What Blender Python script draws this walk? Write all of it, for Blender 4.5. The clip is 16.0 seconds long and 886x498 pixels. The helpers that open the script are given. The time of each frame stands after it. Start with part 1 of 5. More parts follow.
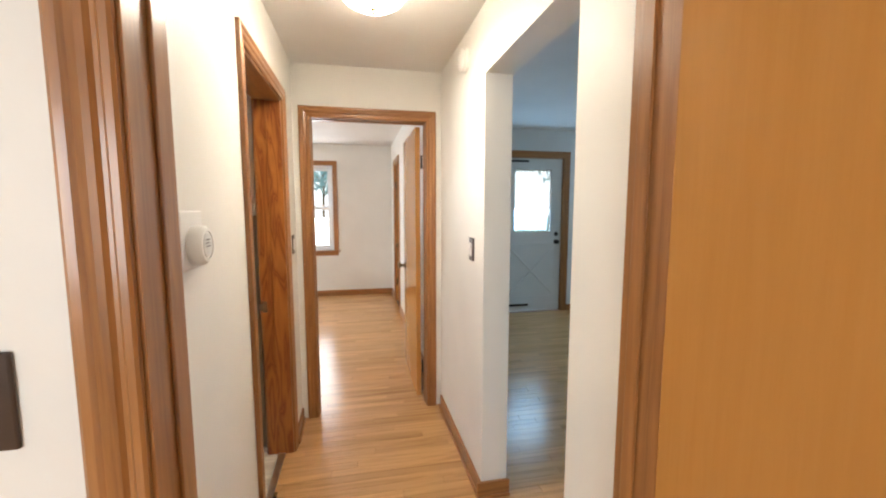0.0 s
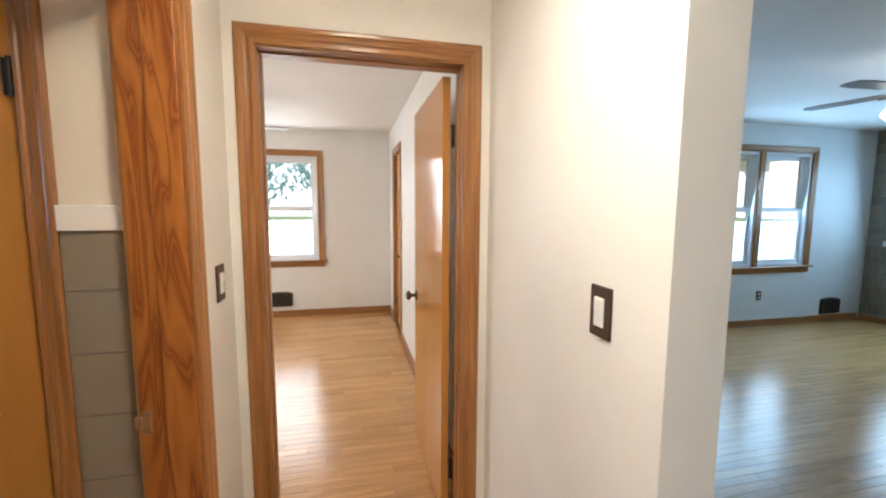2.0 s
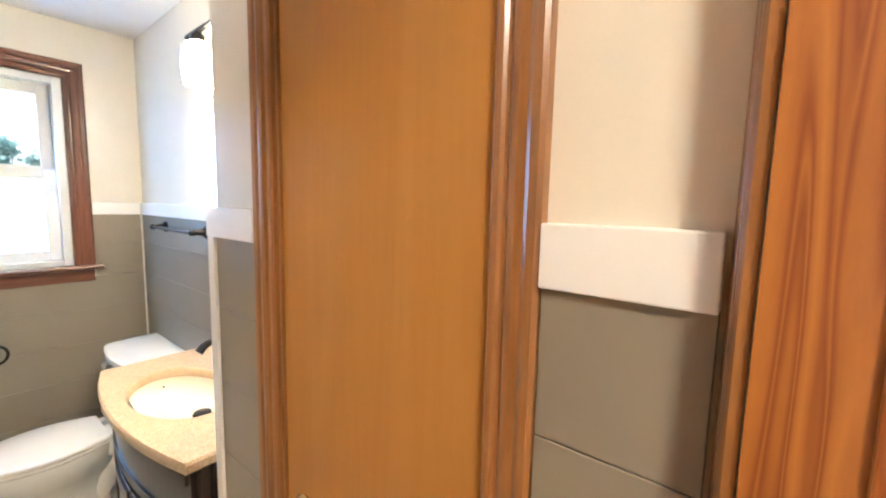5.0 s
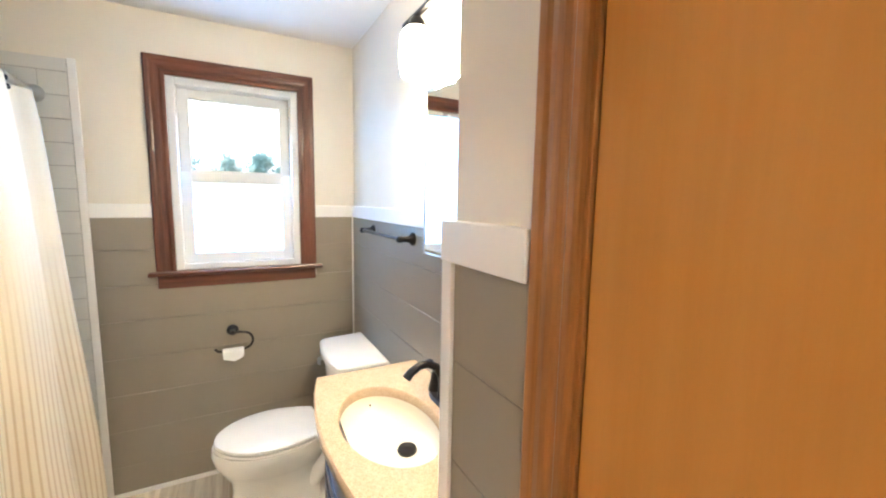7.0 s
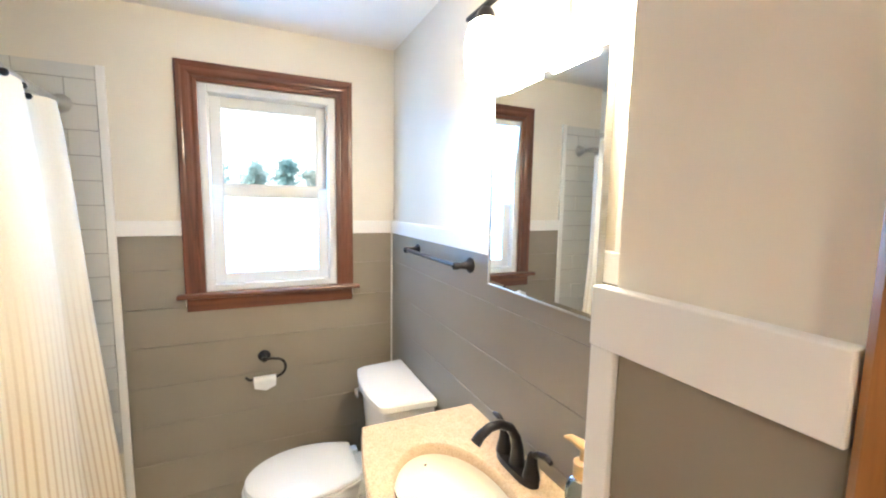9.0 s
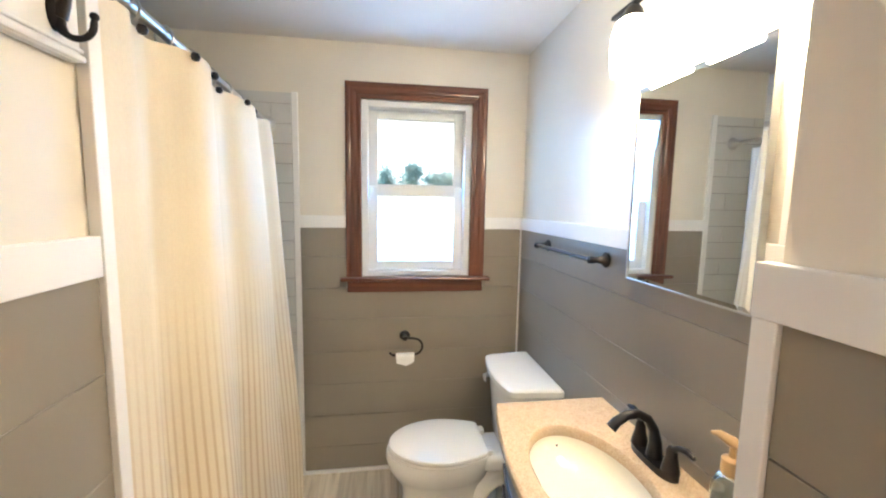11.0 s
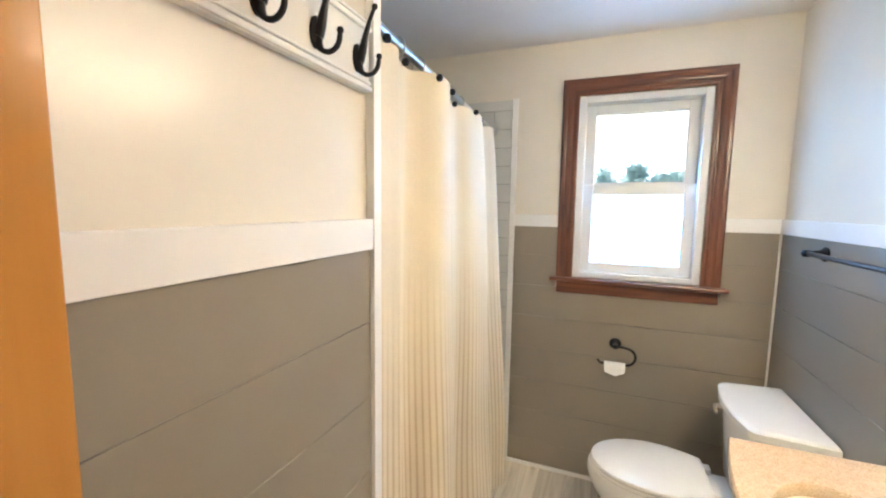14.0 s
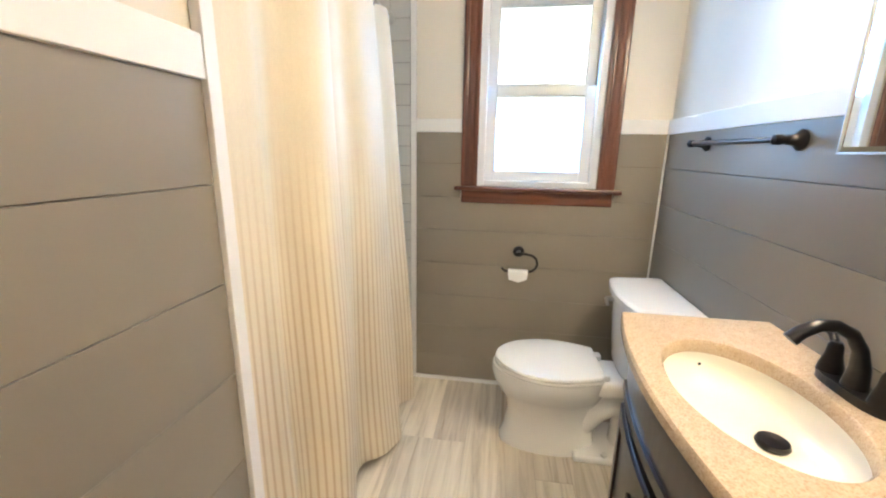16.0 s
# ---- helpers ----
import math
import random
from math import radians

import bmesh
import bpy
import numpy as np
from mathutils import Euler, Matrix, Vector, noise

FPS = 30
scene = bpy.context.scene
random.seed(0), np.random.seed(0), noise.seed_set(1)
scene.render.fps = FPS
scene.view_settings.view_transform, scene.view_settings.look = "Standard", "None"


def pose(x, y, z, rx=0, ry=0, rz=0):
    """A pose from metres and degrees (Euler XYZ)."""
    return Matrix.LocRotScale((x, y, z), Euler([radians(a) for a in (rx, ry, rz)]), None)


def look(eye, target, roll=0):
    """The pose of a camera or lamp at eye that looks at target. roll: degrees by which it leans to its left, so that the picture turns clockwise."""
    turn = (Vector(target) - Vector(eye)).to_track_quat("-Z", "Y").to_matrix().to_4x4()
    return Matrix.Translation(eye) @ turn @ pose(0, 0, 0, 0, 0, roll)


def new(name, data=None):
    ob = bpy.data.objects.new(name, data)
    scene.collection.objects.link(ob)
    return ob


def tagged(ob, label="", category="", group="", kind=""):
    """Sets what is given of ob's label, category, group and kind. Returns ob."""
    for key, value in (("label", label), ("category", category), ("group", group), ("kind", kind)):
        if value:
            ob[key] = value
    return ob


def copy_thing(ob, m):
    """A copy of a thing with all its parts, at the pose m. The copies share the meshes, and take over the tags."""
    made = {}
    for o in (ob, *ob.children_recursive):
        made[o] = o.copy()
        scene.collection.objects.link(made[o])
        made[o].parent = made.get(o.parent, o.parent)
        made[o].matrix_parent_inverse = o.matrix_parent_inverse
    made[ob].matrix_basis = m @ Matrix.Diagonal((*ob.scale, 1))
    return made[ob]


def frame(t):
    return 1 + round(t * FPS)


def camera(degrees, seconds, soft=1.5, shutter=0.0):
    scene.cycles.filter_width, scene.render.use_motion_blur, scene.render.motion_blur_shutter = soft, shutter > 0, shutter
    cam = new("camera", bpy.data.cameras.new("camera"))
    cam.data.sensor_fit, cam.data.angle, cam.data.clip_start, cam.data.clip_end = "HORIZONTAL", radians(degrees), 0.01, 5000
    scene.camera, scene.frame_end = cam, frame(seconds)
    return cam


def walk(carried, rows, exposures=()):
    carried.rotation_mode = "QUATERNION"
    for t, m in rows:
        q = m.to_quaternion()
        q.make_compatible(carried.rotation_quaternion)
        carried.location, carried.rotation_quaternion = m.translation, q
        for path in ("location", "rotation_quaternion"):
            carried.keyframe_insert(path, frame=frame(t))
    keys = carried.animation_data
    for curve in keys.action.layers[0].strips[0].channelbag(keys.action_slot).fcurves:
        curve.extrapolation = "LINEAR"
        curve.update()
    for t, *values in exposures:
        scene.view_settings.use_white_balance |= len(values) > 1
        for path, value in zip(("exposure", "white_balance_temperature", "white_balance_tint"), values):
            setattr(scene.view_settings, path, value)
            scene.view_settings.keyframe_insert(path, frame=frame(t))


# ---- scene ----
cam = camera(95.8, 16.0, soft=2.1)
PATH = [
    (0, (0.709, 0.509, 1.452), (1.124, 2.455, 1.247), -0.0),
    (0.5, (0.735, 0.837, 1.45), (1.176, 2.777, 1.243), 0.2),
    (1, (0.801, 1.145, 1.468), (1.262, 3.079, 1.257), 0.0),
    (1.5, (0.792, 1.435, 1.458), (1.259, 3.369, 1.251), 0.1),
    (2, (0.729, 1.713, 1.475), (1.182, 3.65, 1.267), 0.3),
    (2.5, (0.673, 1.945, 1.464), (1.095, 3.888, 1.256), 0.4),
    (3, (0.591, 2.15, 1.47), (0.719, 4.136, 1.268), 0.6),
    (3.5, (0.467, 2.3, 1.464), (0.097, 4.255, 1.265), 1.1),
    (4, (0.311, 2.403, 1.475), (-0.358, 4.277, 1.276), 1.3),
    (4.5, (0.232, 2.465, 1.475), (-0.71, 4.218, 1.277), 1.5),
    (5, (0.171, 2.565, 1.49), (-1.072, 4.117, 1.275), 1.3),
    (7.5, (-0.392, 2.638, 1.516), (-2.174, 3.514, 1.284), 1.0),
    (8, (-0.502, 2.64, 1.536), (-2.295, 3.498, 1.312), 1.0),
    (10.5, (-0.455, 2.521, 1.566), (-2.348, 3.122, 1.329), 0.9),
    (11, (-0.41, 2.504, 1.535), (-2.377, 2.791, 1.315), 1.0),
    (11.5, (-0.387, 2.484, 1.533), (-2.376, 2.502, 1.318), 0.9),
    (12, (-0.369, 2.461, 1.539), (-2.345, 2.24, 1.322), 0.9),
    (12.5, (-0.351, 2.457, 1.529), (-2.297, 2.049, 1.311), 0.9),
    (13, (-0.339, 2.455, 1.523), (-2.237, 1.864, 1.309), 0.8),
    (13.5, (-0.349, 2.475, 1.513), (-2.211, 1.776, 1.301), 0.8),
    (14, (-0.369, 2.512, 1.505), (-2.22, 1.785, 1.293), 0.8),
    (14.5, (-0.39, 2.534, 1.476), (-2.243, 1.811, 1.267), 0.8),
    (15, (-0.432, 2.544, 1.432), (-2.314, 1.901, 1.227), 0.9),
    (15.5, (-0.483, 2.524, 1.373), (-2.415, 2.065, 1.131), 0.9),
    (16, (-0.513, 2.525, 1.308), (-2.434, 2.236, 0.834), 1.0),
]
walk(cam, [(t, look(eye, target, roll)) for t, eye, target, roll in PATH], exposures=[(0, 0.9), (1.0, 0.85), (2, 0.85), (3, 1.18), (3.5, 1.32), (5, 1.55), (7.5, 1.55), (8.2, 1.65), (10.3, 1.3), (13, 1.2), (15, 1.25), (16, 1.3)])


# world and sun
world = bpy.data.worlds.new("sky")
scene.world = world
world.use_nodes = True
wn = world.node_tree
sky = wn.nodes.new("ShaderNodeTexSky")
sky.sky_type = "NISHITA"
sky.sun_disc = False
sky.sun_elevation = radians(48)
sky.sun_rotation = radians(170)
wn.links.new(sky.outputs[0], wn.nodes["Background"].inputs[0])
wn.nodes["Background"].inputs[1].default_value = 0.15
sun_data = bpy.data.lights.new("sun", "SUN")
sun_data.energy, sun_data.angle, sun_data.color = 5.0, radians(0.5), (1.0, 0.95, 0.86)
sun = new("sun", sun_data)
sun.matrix_basis = look((2, -20, 25), (0, 0, 0))


def area(name, eye, target, w, h, watts, colour):
    d = bpy.data.lights.new(name, "AREA")
    d.shape, d.size, d.size_y, d.energy, d.color = "RECTANGLE", w, h, watts, colour
    o = new(name, d)
    o.matrix_basis = look(eye, target)
    return o


DAY = (0.36, 0.66, 1.0)
WARM = (1.0, 0.89, 0.73)
# daylight standing in the window openings
area("daylight_bath", (-2.66, 2.68, 1.62), (0, 2.68, 1.3), 0.55, 0.85, 5.4, (0.20, 0.50, 1.0))
area("daylight_bedroom", (-0.14, 7.36, 1.45), (-0.14, 4, 1.1), 1.0, 1.4, 17, (0.93, 0.96, 1.0))
area("daylight_bedroom_side", (-2.82, 5.35, 1.45), (0, 5.5, 1.2), 1.4, 1.3, 33, (0.95, 0.97, 1.0))
area("daylight_living", (5.6, 5.66, 1.45), (5.6, 2, 1.0), 1.5, 1.35, 30, DAY)
area("daylight_living_east", (7.47, 4.6, 1.6), (4, 4.0, 1.0), 1.3, 0.95, 20, DAY)
area("daylight_door", (3.0, 5.66, 1.54), (3.0, 2, 1.0), 0.6, 0.8, 8, DAY)
area("daylight_near_bedroom", (-0.8, -2.15, 1.5), (0.6, 1, 1.2), 1.4, 1.2, 31, (0.95, 0.97, 1.0))
hall_lamp = area("hall_lamp", (0.79, 2.26, 2.225), (0.79, 2.2601, 0), 0.24, 0.24, 6.5, WARM)
hall_lamp.data.shape = "DISK"
# bulbs behind the open mouths of the three vanity shades
for x in (-1.522, -1.302, -1.082):
    bulb = area("vanity_bulb", (x, 3.20, 1.925), (x, 3.1999, 0), 0.08, 0.08, 1.35, (1.0, 0.85, 0.65))
    bulb.data.shape = "DISK"


# ---- materials ----
def material(name, rough=0.5, metal=0.0, spec=0.5, coat=0.0):
    m = bpy.data.materials.new(name)
    m.use_nodes = True
    nt = m.node_tree
    b = nt.nodes["Principled BSDF"]
    b.inputs["Roughness"].default_value = rough
    b.inputs["Metallic"].default_value = metal
    b.inputs["Specular IOR Level"].default_value = spec
    b.inputs["Coat Weight"].default_value = coat
    b.inputs["Coat Roughness"].default_value = 0.12
    return m, nt, b


def coords(nt, scale, kind="Object"):
    c = nt.nodes.new("ShaderNodeTexCoord")
    mp = nt.nodes.new("ShaderNodeMapping")
    mp.inputs["Scale"].default_value = scale
    nt.links.new(c.outputs[kind], mp.inputs[0])
    return mp.outputs[0]


def noise_tex(nt, vec, scale, detail=4.0, rough=0.55, dist=0.0):
    n = nt.nodes.new("ShaderNodeTexNoise")
    n.inputs["Scale"].default_value, n.inputs["Detail"].default_value = scale, detail
    n.inputs["Roughness"].default_value, n.inputs["Distortion"].default_value = rough, dist
    nt.links.new(vec, n.inputs["Vector"])
    return n.outputs[0]


def ramp(nt, fac, stops):
    r = nt.nodes.new("ShaderNodeValToRGB")
    while len(r.color_ramp.elements) < len(stops):
        r.color_ramp.elements.new(0.5)
    for e, (p, c) in zip(r.color_ramp.elements, stops):
        e.position, e.color = p, (*c, 1)
    nt.links.new(fac, r.inputs[0])
    return r.outputs[0]


def mixed(nt, fac, a, b, mode="MIX"):
    x = nt.nodes.new("ShaderNodeMix")
    x.data_type, x.blend_type = "RGBA", mode
    for sock, v in ((x.inputs[0], fac), (x.inputs[6], a), (x.inputs[7], b)):
        if isinstance(v, bpy.types.NodeSocket):
            nt.links.new(v, sock)
        else:
            sock.default_value = v if not isinstance(v, tuple) else (*v, 1)
    return x.outputs[2]


def bump(nt, b, fac, strength, distance=0.002):
    n = nt.nodes.new("ShaderNodeBump")
    n.inputs["Strength"].default_value, n.inputs["Distance"].default_value = strength, distance
    nt.links.new(fac, n.inputs["Height"])
    nt.links.new(n.outputs[0], b.inputs["Normal"])


def paint(name, colour, rough=0.55, relief=0.15, vary=0.05, scale=90):
    m, nt, b = material(name, rough)
    v = coords(nt, (1, 1, 1))
    big = noise_tex(nt, v, 1.7, 3)
    lo = tuple(c * (1 - vary) for c in colour)
    hi = tuple(min(1, c * (1 + vary * 0.6)) for c in colour)
    nt.links.new(ramp(nt, big, [(0.3, lo), (0.7, hi)]), b.inputs["Base Color"])
    bump(nt, b, noise_tex(nt, v, scale, 3), relief, 0.002)
    return m


def wood(name, axis, dark, light, figure=1.0, rough=0.3, coat=0.3, ring=5.0, jitter=True, along=0.55, fine_mix=0.42, across=9.0):
    """Varnished timber with its grain along one axis of the world."""
    m, nt, b = material(name, rough, 0, 0.5, coat)
    sc = [across] * 3
    sc["xyz".index(axis)] = along
    v = coords(nt, sc)
    if jitter:
        oi = nt.nodes.new("ShaderNodeObjectInfo")
        ad = nt.nodes.new("ShaderNodeVectorMath")
        ad.operation = "MULTIPLY_ADD"
        ad.inputs[1].default_value = (37, 37, 37)
        nt.links.new(oi.outputs["Random"], ad.inputs[0])
        nt.links.new(v, ad.inputs[2])
        v = ad.outputs[0]
    broad = noise_tex(nt, v, 0.55, 2, 0.5, 0.6)
    mul = nt.nodes.new("ShaderNodeMath")
    mul.operation = "MULTIPLY"
    mul.inputs[1].default_value = ring
    nt.links.new(broad, mul.inputs[0])
    fr = nt.nodes.new("ShaderNodeMath")
    fr.operation = "PINGPONG"
    fr.inputs[1].default_value = 0.5
    nt.links.new(mul.outputs[0], fr.inputs[0])
    mid = tuple(d + (l - d) * 0.62 for d, l in zip(dark, light))
    rings = ramp(nt, fr.outputs[0], [(0.0, light), (0.28, mid), (0.42, tuple(d + (l - d) * (1 - figure) for d, l in zip(dark, light))), (0.5, mid)])
    fine = noise_tex(nt, v, 9.0, 5, 0.7)
    nt.links.new(mixed(nt, fine_mix, rings, ramp(nt, fine, [(0.3, dark), (0.68, light)])), b.inputs["Base Color"])
    bump(nt, b, fine, 0.08, 0.001)
    return m


PINE_D, PINE_L = (0.17, 0.064, 0.018), (0.425, 0.188, 0.058)
pine = {a: wood("honey_pine_" + a, a, PINE_D, PINE_L, 0.7, 0.3, 0.3, 9.0) for a in "xyz"}
jamb_pine = {a: wood("figured_pine_" + a, a, (0.20, 0.046, 0.012), (0.44, 0.165, 0.038), 1.0, 0.34, 0.2, 7.0, True, 2.4, 0.16, 20.0) for a in "xyz"}
cherry = {a: wood("red_brown_trim_" + a, a, (0.045, 0.013, 0.007), (0.20, 0.066, 0.032), 0.9, 0.32, 0.25, 8.0) for a in "xyz"}
slab_wood = wood("birch_door", "z", (0.45, 0.198, 0.044), (0.535, 0.255, 0.068), 0.25, 0.1, 0.0, 3.0, True, 0.55, 0.3)
slab_wood.node_tree.nodes["Principled BSDF"].inputs["Specular IOR Level"].default_value = 0.13
wall_paint = paint("off_white_wall_paint", (0.80, 0.785, 0.74), 0.5)
cream_paint = paint("cream_bathroom_paint", (0.80, 0.75, 0.645), 0.27, 0.06)
cool_paint = paint("pale_grey_wall_paint", (0.70, 0.73, 0.73), 0.5)
ceiling_paint = paint("white_ceiling_paint", (0.78, 0.76, 0.73), 0.7, 0.25)
trim_white = paint("white_trim_paint", (0.84, 0.83, 0.80), 0.35, 0.05, 0.03)
shiplap_paint = paint("taupe_board_paint", (0.275, 0.243, 0.191), 0.33, 0.1, 0.08, 40)
vinyl_white = paint("white_window_vinyl", (0.80, 0.82, 0.84), 0.35, 0.03, 0.02)
ceramic = material("white_glazed_ceramic", 0.08, 0, 0.6)[0]
ceramic.node_tree.nodes["Principled BSDF"].inputs["Base Color"].default_value = (0.82, 0.81, 0.77, 1)
cream_ceramic = material("cream_glazed_basin", 0.1, 0, 0.6)[0]
cream_ceramic.node_tree.nodes["Principled BSDF"].inputs["Base Color"].default_value = (0.85, 0.81, 0.69, 1)


def plain(name, colour, rough=0.4, metal=0.0, vary=0.12, scale=25):
    m, nt, b = material(name, rough, metal)
    n = noise_tex(nt, coords(nt, (1, 1, 1)), scale, 4)
    nt.links.new(ramp(nt, n, [(0.3, tuple(c * (1 - vary) for c in colour)), (0.7, tuple(min(1, c * (1 + vary)) for c in colour))]), b.inputs["Base Color"])
    return m


bronze = plain("oil_rubbed_bronze", (0.03, 0.028, 0.028), 0.3, 0.75)
dark_brass = plain("dark_aged_brass", (0.17, 0.115, 0.065), 0.3, 0.9)
tan_plastic = plain("tan_plastic", (0.50, 0.32, 0.14), 0.35, 0.0, 0.05)
brass = plain("aged_brass", (0.45, 0.33, 0.15), 0.25, 1.0)
nickel = plain("brushed_nickel", (0.55, 0.54, 0.52), 0.28, 1.0, 0.06)
dark_plate = plain("dark_wood_plate", (0.045, 0.024, 0.014), 0.35)
white_plastic = plain("white_plastic", (0.8, 0.79, 0.76), 0.35, 0, 0.02)
vent_metal = plain("dark_bronze_register", (0.06, 0.052, 0.045), 0.45, 0.4)
espresso = wood("espresso_cabinet", "z", (0.012, 0.008, 0.007), (0.035, 0.022, 0.018), 0.3, 0.3, 0.3)
fan_blade_mat = plain("weathered_grey_blade", (0.10, 0.085, 0.07), 0.5)
paper = plain("white_paper", (0.82, 0.82, 0.80), 0.8, 0, 0.03)
cloth_tile = paint("white_wall_tile_glaze", (0.66, 0.66, 0.62), 0.15, 0.02, 0.03)
grout = plain("grey_grout", (0.33, 0.32, 0.30), 0.85)
tub_white = plain("white_tub_enamel", (0.8, 0.8, 0.78), 0.15, 0, 0.02)

mirror_mat = material("mirror_silver", 0.01, 1.0)[0]
mirror_mat.node_tree.nodes["Principled BSDF"].inputs["Base Color"].default_value = (0.86, 0.88, 0.87, 1)


def glass(name, rough):
    m, nt, b = material(name, rough)
    b.inputs["Transmission Weight"].default_value = 1.0
    b.inputs["IOR"].default_value = 1.45
    return m


clear_glass = glass("clear_glass", 0.0)
frosted_glass = glass("frosted_glass", 0.55)
soap_glass = glass("clear_blue_plastic", 0.06)
soap_glass.node_tree.nodes["Principled BSDF"].inputs["Base Color"].default_value = (0.75, 0.88, 0.95, 1)


def glow(name, colour, strength):
    m, nt, b = material(name, 0.4)
    b.inputs["Base Color"].default_value = (0.85, 0.8, 0.7, 1)
    b.inputs["Emission Color"].default_value = (*colour, 1)
    b.inputs["Emission Strength"].default_value = strength
    return m


vanity_glow = glow("lit_vanity_glass", (1.0, 0.85, 0.64), 13)
hall_glow = glow("lit_dome_glass", (1.0, 0.88, 0.70), 18)
fan_glow = glow("lit_fan_glass", (0.95, 0.98, 1.0), 6)


def floor_wood(name, dark, light, axis, seed_islands):
    m, nt, b = material(name, 0.24, 0, 0.5, 0.08)
    sc = [26.0, 26.0, 26.0]
    sc["xyz".index(axis)] = 1.6
    v = coords(nt, sc)
    src = nt.nodes.new("ShaderNodeNewGeometry") if seed_islands else nt.nodes.new("ShaderNodeObjectInfo")
    rnd = src.outputs["Random Per Island" if seed_islands else "Random"]
    ad = nt.nodes.new("ShaderNodeVectorMath")
    ad.operation = "MULTIPLY_ADD"
    ad.inputs[1].default_value = (53, 53, 53)
    nt.links.new(rnd, ad.inputs[0])
    nt.links.new(v, ad.inputs[2])
    g = noise_tex(nt, ad.outputs[0], 1.0, 6, 0.65, 0.8)
    base = ramp(nt, g, [(0.25, dark), (0.5, tuple((d + 2 * l) / 3 for d, l in zip(dark, light))), (0.75, light)])
    tone = ramp(nt, rnd, [(0.0, (0.83, 0.80, 0.77)), (0.45, (0.96, 0.96, 0.95)), (1.0, (1.12, 1.1, 1.06))])
    nt.links.new(mixed(nt, 1.0, base, tone, "MULTIPLY"), b.inputs["Base Color"])
    rr = nt.nodes.new("ShaderNodeMapRange")
    rr.inputs[3].default_value, rr.inputs[4].default_value = 0.16, 0.28
    nt.links.new(g, rr.inputs[0])
    nt.links.new(rr.outputs[0], b.inputs["Roughness"])
    bump(nt, b, g, 0.06, 0.001)
    return m


OAK_D, OAK_L = (0.36, 0.185, 0.068), (0.64, 0.365, 0.155)
oak_piece = floor_wood("oak_strip", OAK_D, OAK_L, "x", False)
oak_many = floor_wood("oak_strips", OAK_D, OAK_L, "x", True)
ash_plank = floor_wood("bleached_plank", (0.42, 0.355, 0.265), (0.84, 0.78, 0.66), "x", False)
barn_board = floor_wood("grey_barn_board", (0.10, 0.085, 0.062), (0.25, 0.215, 0.165), "y", False)
joint_dark = plain("dark_joint", (0.13, 0.075, 0.036), 0.8)
joint_grey = plain("grey_joint", (0.42, 0.37, 0.30), 0.8)

# speckled tan counter stone
stone, nt_, b_ = material("speckled_tan_stone", 0.16, 0, 0.5)
v_ = coords(nt_, (1, 1, 1))
sp = noise_tex(nt_, v_, 260, 2, 0.6)
cl = noise_tex(nt_, v_, 45, 4, 0.6)
nt_.links.new(mixed(nt_, 0.5, ramp(nt_, sp, [(0.34, (0.30, 0.19, 0.10)), (0.45, (0.51, 0.385, 0.25)), (0.7, (0.64, 0.52, 0.37))]), ramp(nt_, cl, [(0.3, (0.47, 0.345, 0.22)), (0.7, (0.57, 0.44, 0.30))])), b_.inputs["Base Color"])

# striped curtain linen, stripes follow the cloth's own width
linen, nt_, b_ = material("striped_linen", 0.42, 0, 0.35)
uv = nt_.nodes.new("ShaderNodeUVMap")
uv.uv_map = "cloth"
sep = nt_.nodes.new("ShaderNodeSeparateXYZ")
nt_.links.new(uv.outputs[0], sep.inputs[0])
mu = nt_.nodes.new("ShaderNodeMath")
mu.operation = "MULTIPLY"
mu.inputs[1].default_value = 46.0
nt_.links.new(sep.outputs[0], mu.inputs[0])
pp = nt_.nodes.new("ShaderNodeMath")
pp.operation = "PINGPONG"
pp.inputs[1].default_value = 0.5
nt_.links.new(mu.outputs[0], pp.inputs[0])
stripes = ramp(nt_, pp.outputs[0], [(0.08, (0.60, 0.47, 0.30)), (0.25, (0.80, 0.71, 0.555)), (0.42, (0.79, 0.70, 0.54))])
fade = nt_.nodes.new("ShaderNodeMapRange")
fade.inputs[1].default_value, fade.inputs[2].default_value = 0.55, 1.05
fade.inputs[3].default_value, fade.inputs[4].default_value = 0.03, 1.0
nt_.links.new(sep.outputs[1], fade.inputs[0])
stripes = mixed(nt_, fade.outputs[0], (0.78, 0.70, 0.55), stripes)
weave = noise_tex(nt_, coords(nt_, (500, 500, 120)), 1.0, 2)
nt_.links.new(mixed(nt_, 0.12, stripes, ramp(nt_, weave, [(0.3, (0.4, 0.34, 0.25)), (0.7, (0.85, 0.8, 0.7))])), b_.inputs["Base Color"])
bump(nt_, b_, weave, 0.25, 0.001)
liner = plain("white_liner_cloth", (0.78, 0.76, 0.72), 0.7, 0, 0.03)

# leaf colours shifted to pale cyan: bright outdoor haze and glare painted in
leaf, nt_, b_ = material("hazed_tree_leaf", 0.6)
oi_ = nt_.nodes.new("ShaderNodeNewGeometry")
nt_.links.new(ramp(nt_, oi_.outputs["Random Per Island"], [(0.0, (0.05, 0.10, 0.08)), (0.6, (0.06, 0.12, 0.11)), (1.0, (0.09, 0.12, 0.10))]), b_.inputs["Base Color"])
tr_ = nt_.nodes.new("ShaderNodeBsdfTranslucent")
tr_.inputs[0].default_value = (0.40, 0.62, 0.66, 1)
mx_ = nt_.nodes.new("ShaderNodeMixShader")
mx_.inputs[0].default_value = 0.72
nt_.links.new(b_.outputs[0], mx_.inputs[1])
nt_.links.new(tr_.outputs[0], mx_.inputs[2])
nt_.links.new(mx_.outputs[0], nt_.nodes["Material Output"].inputs[0])
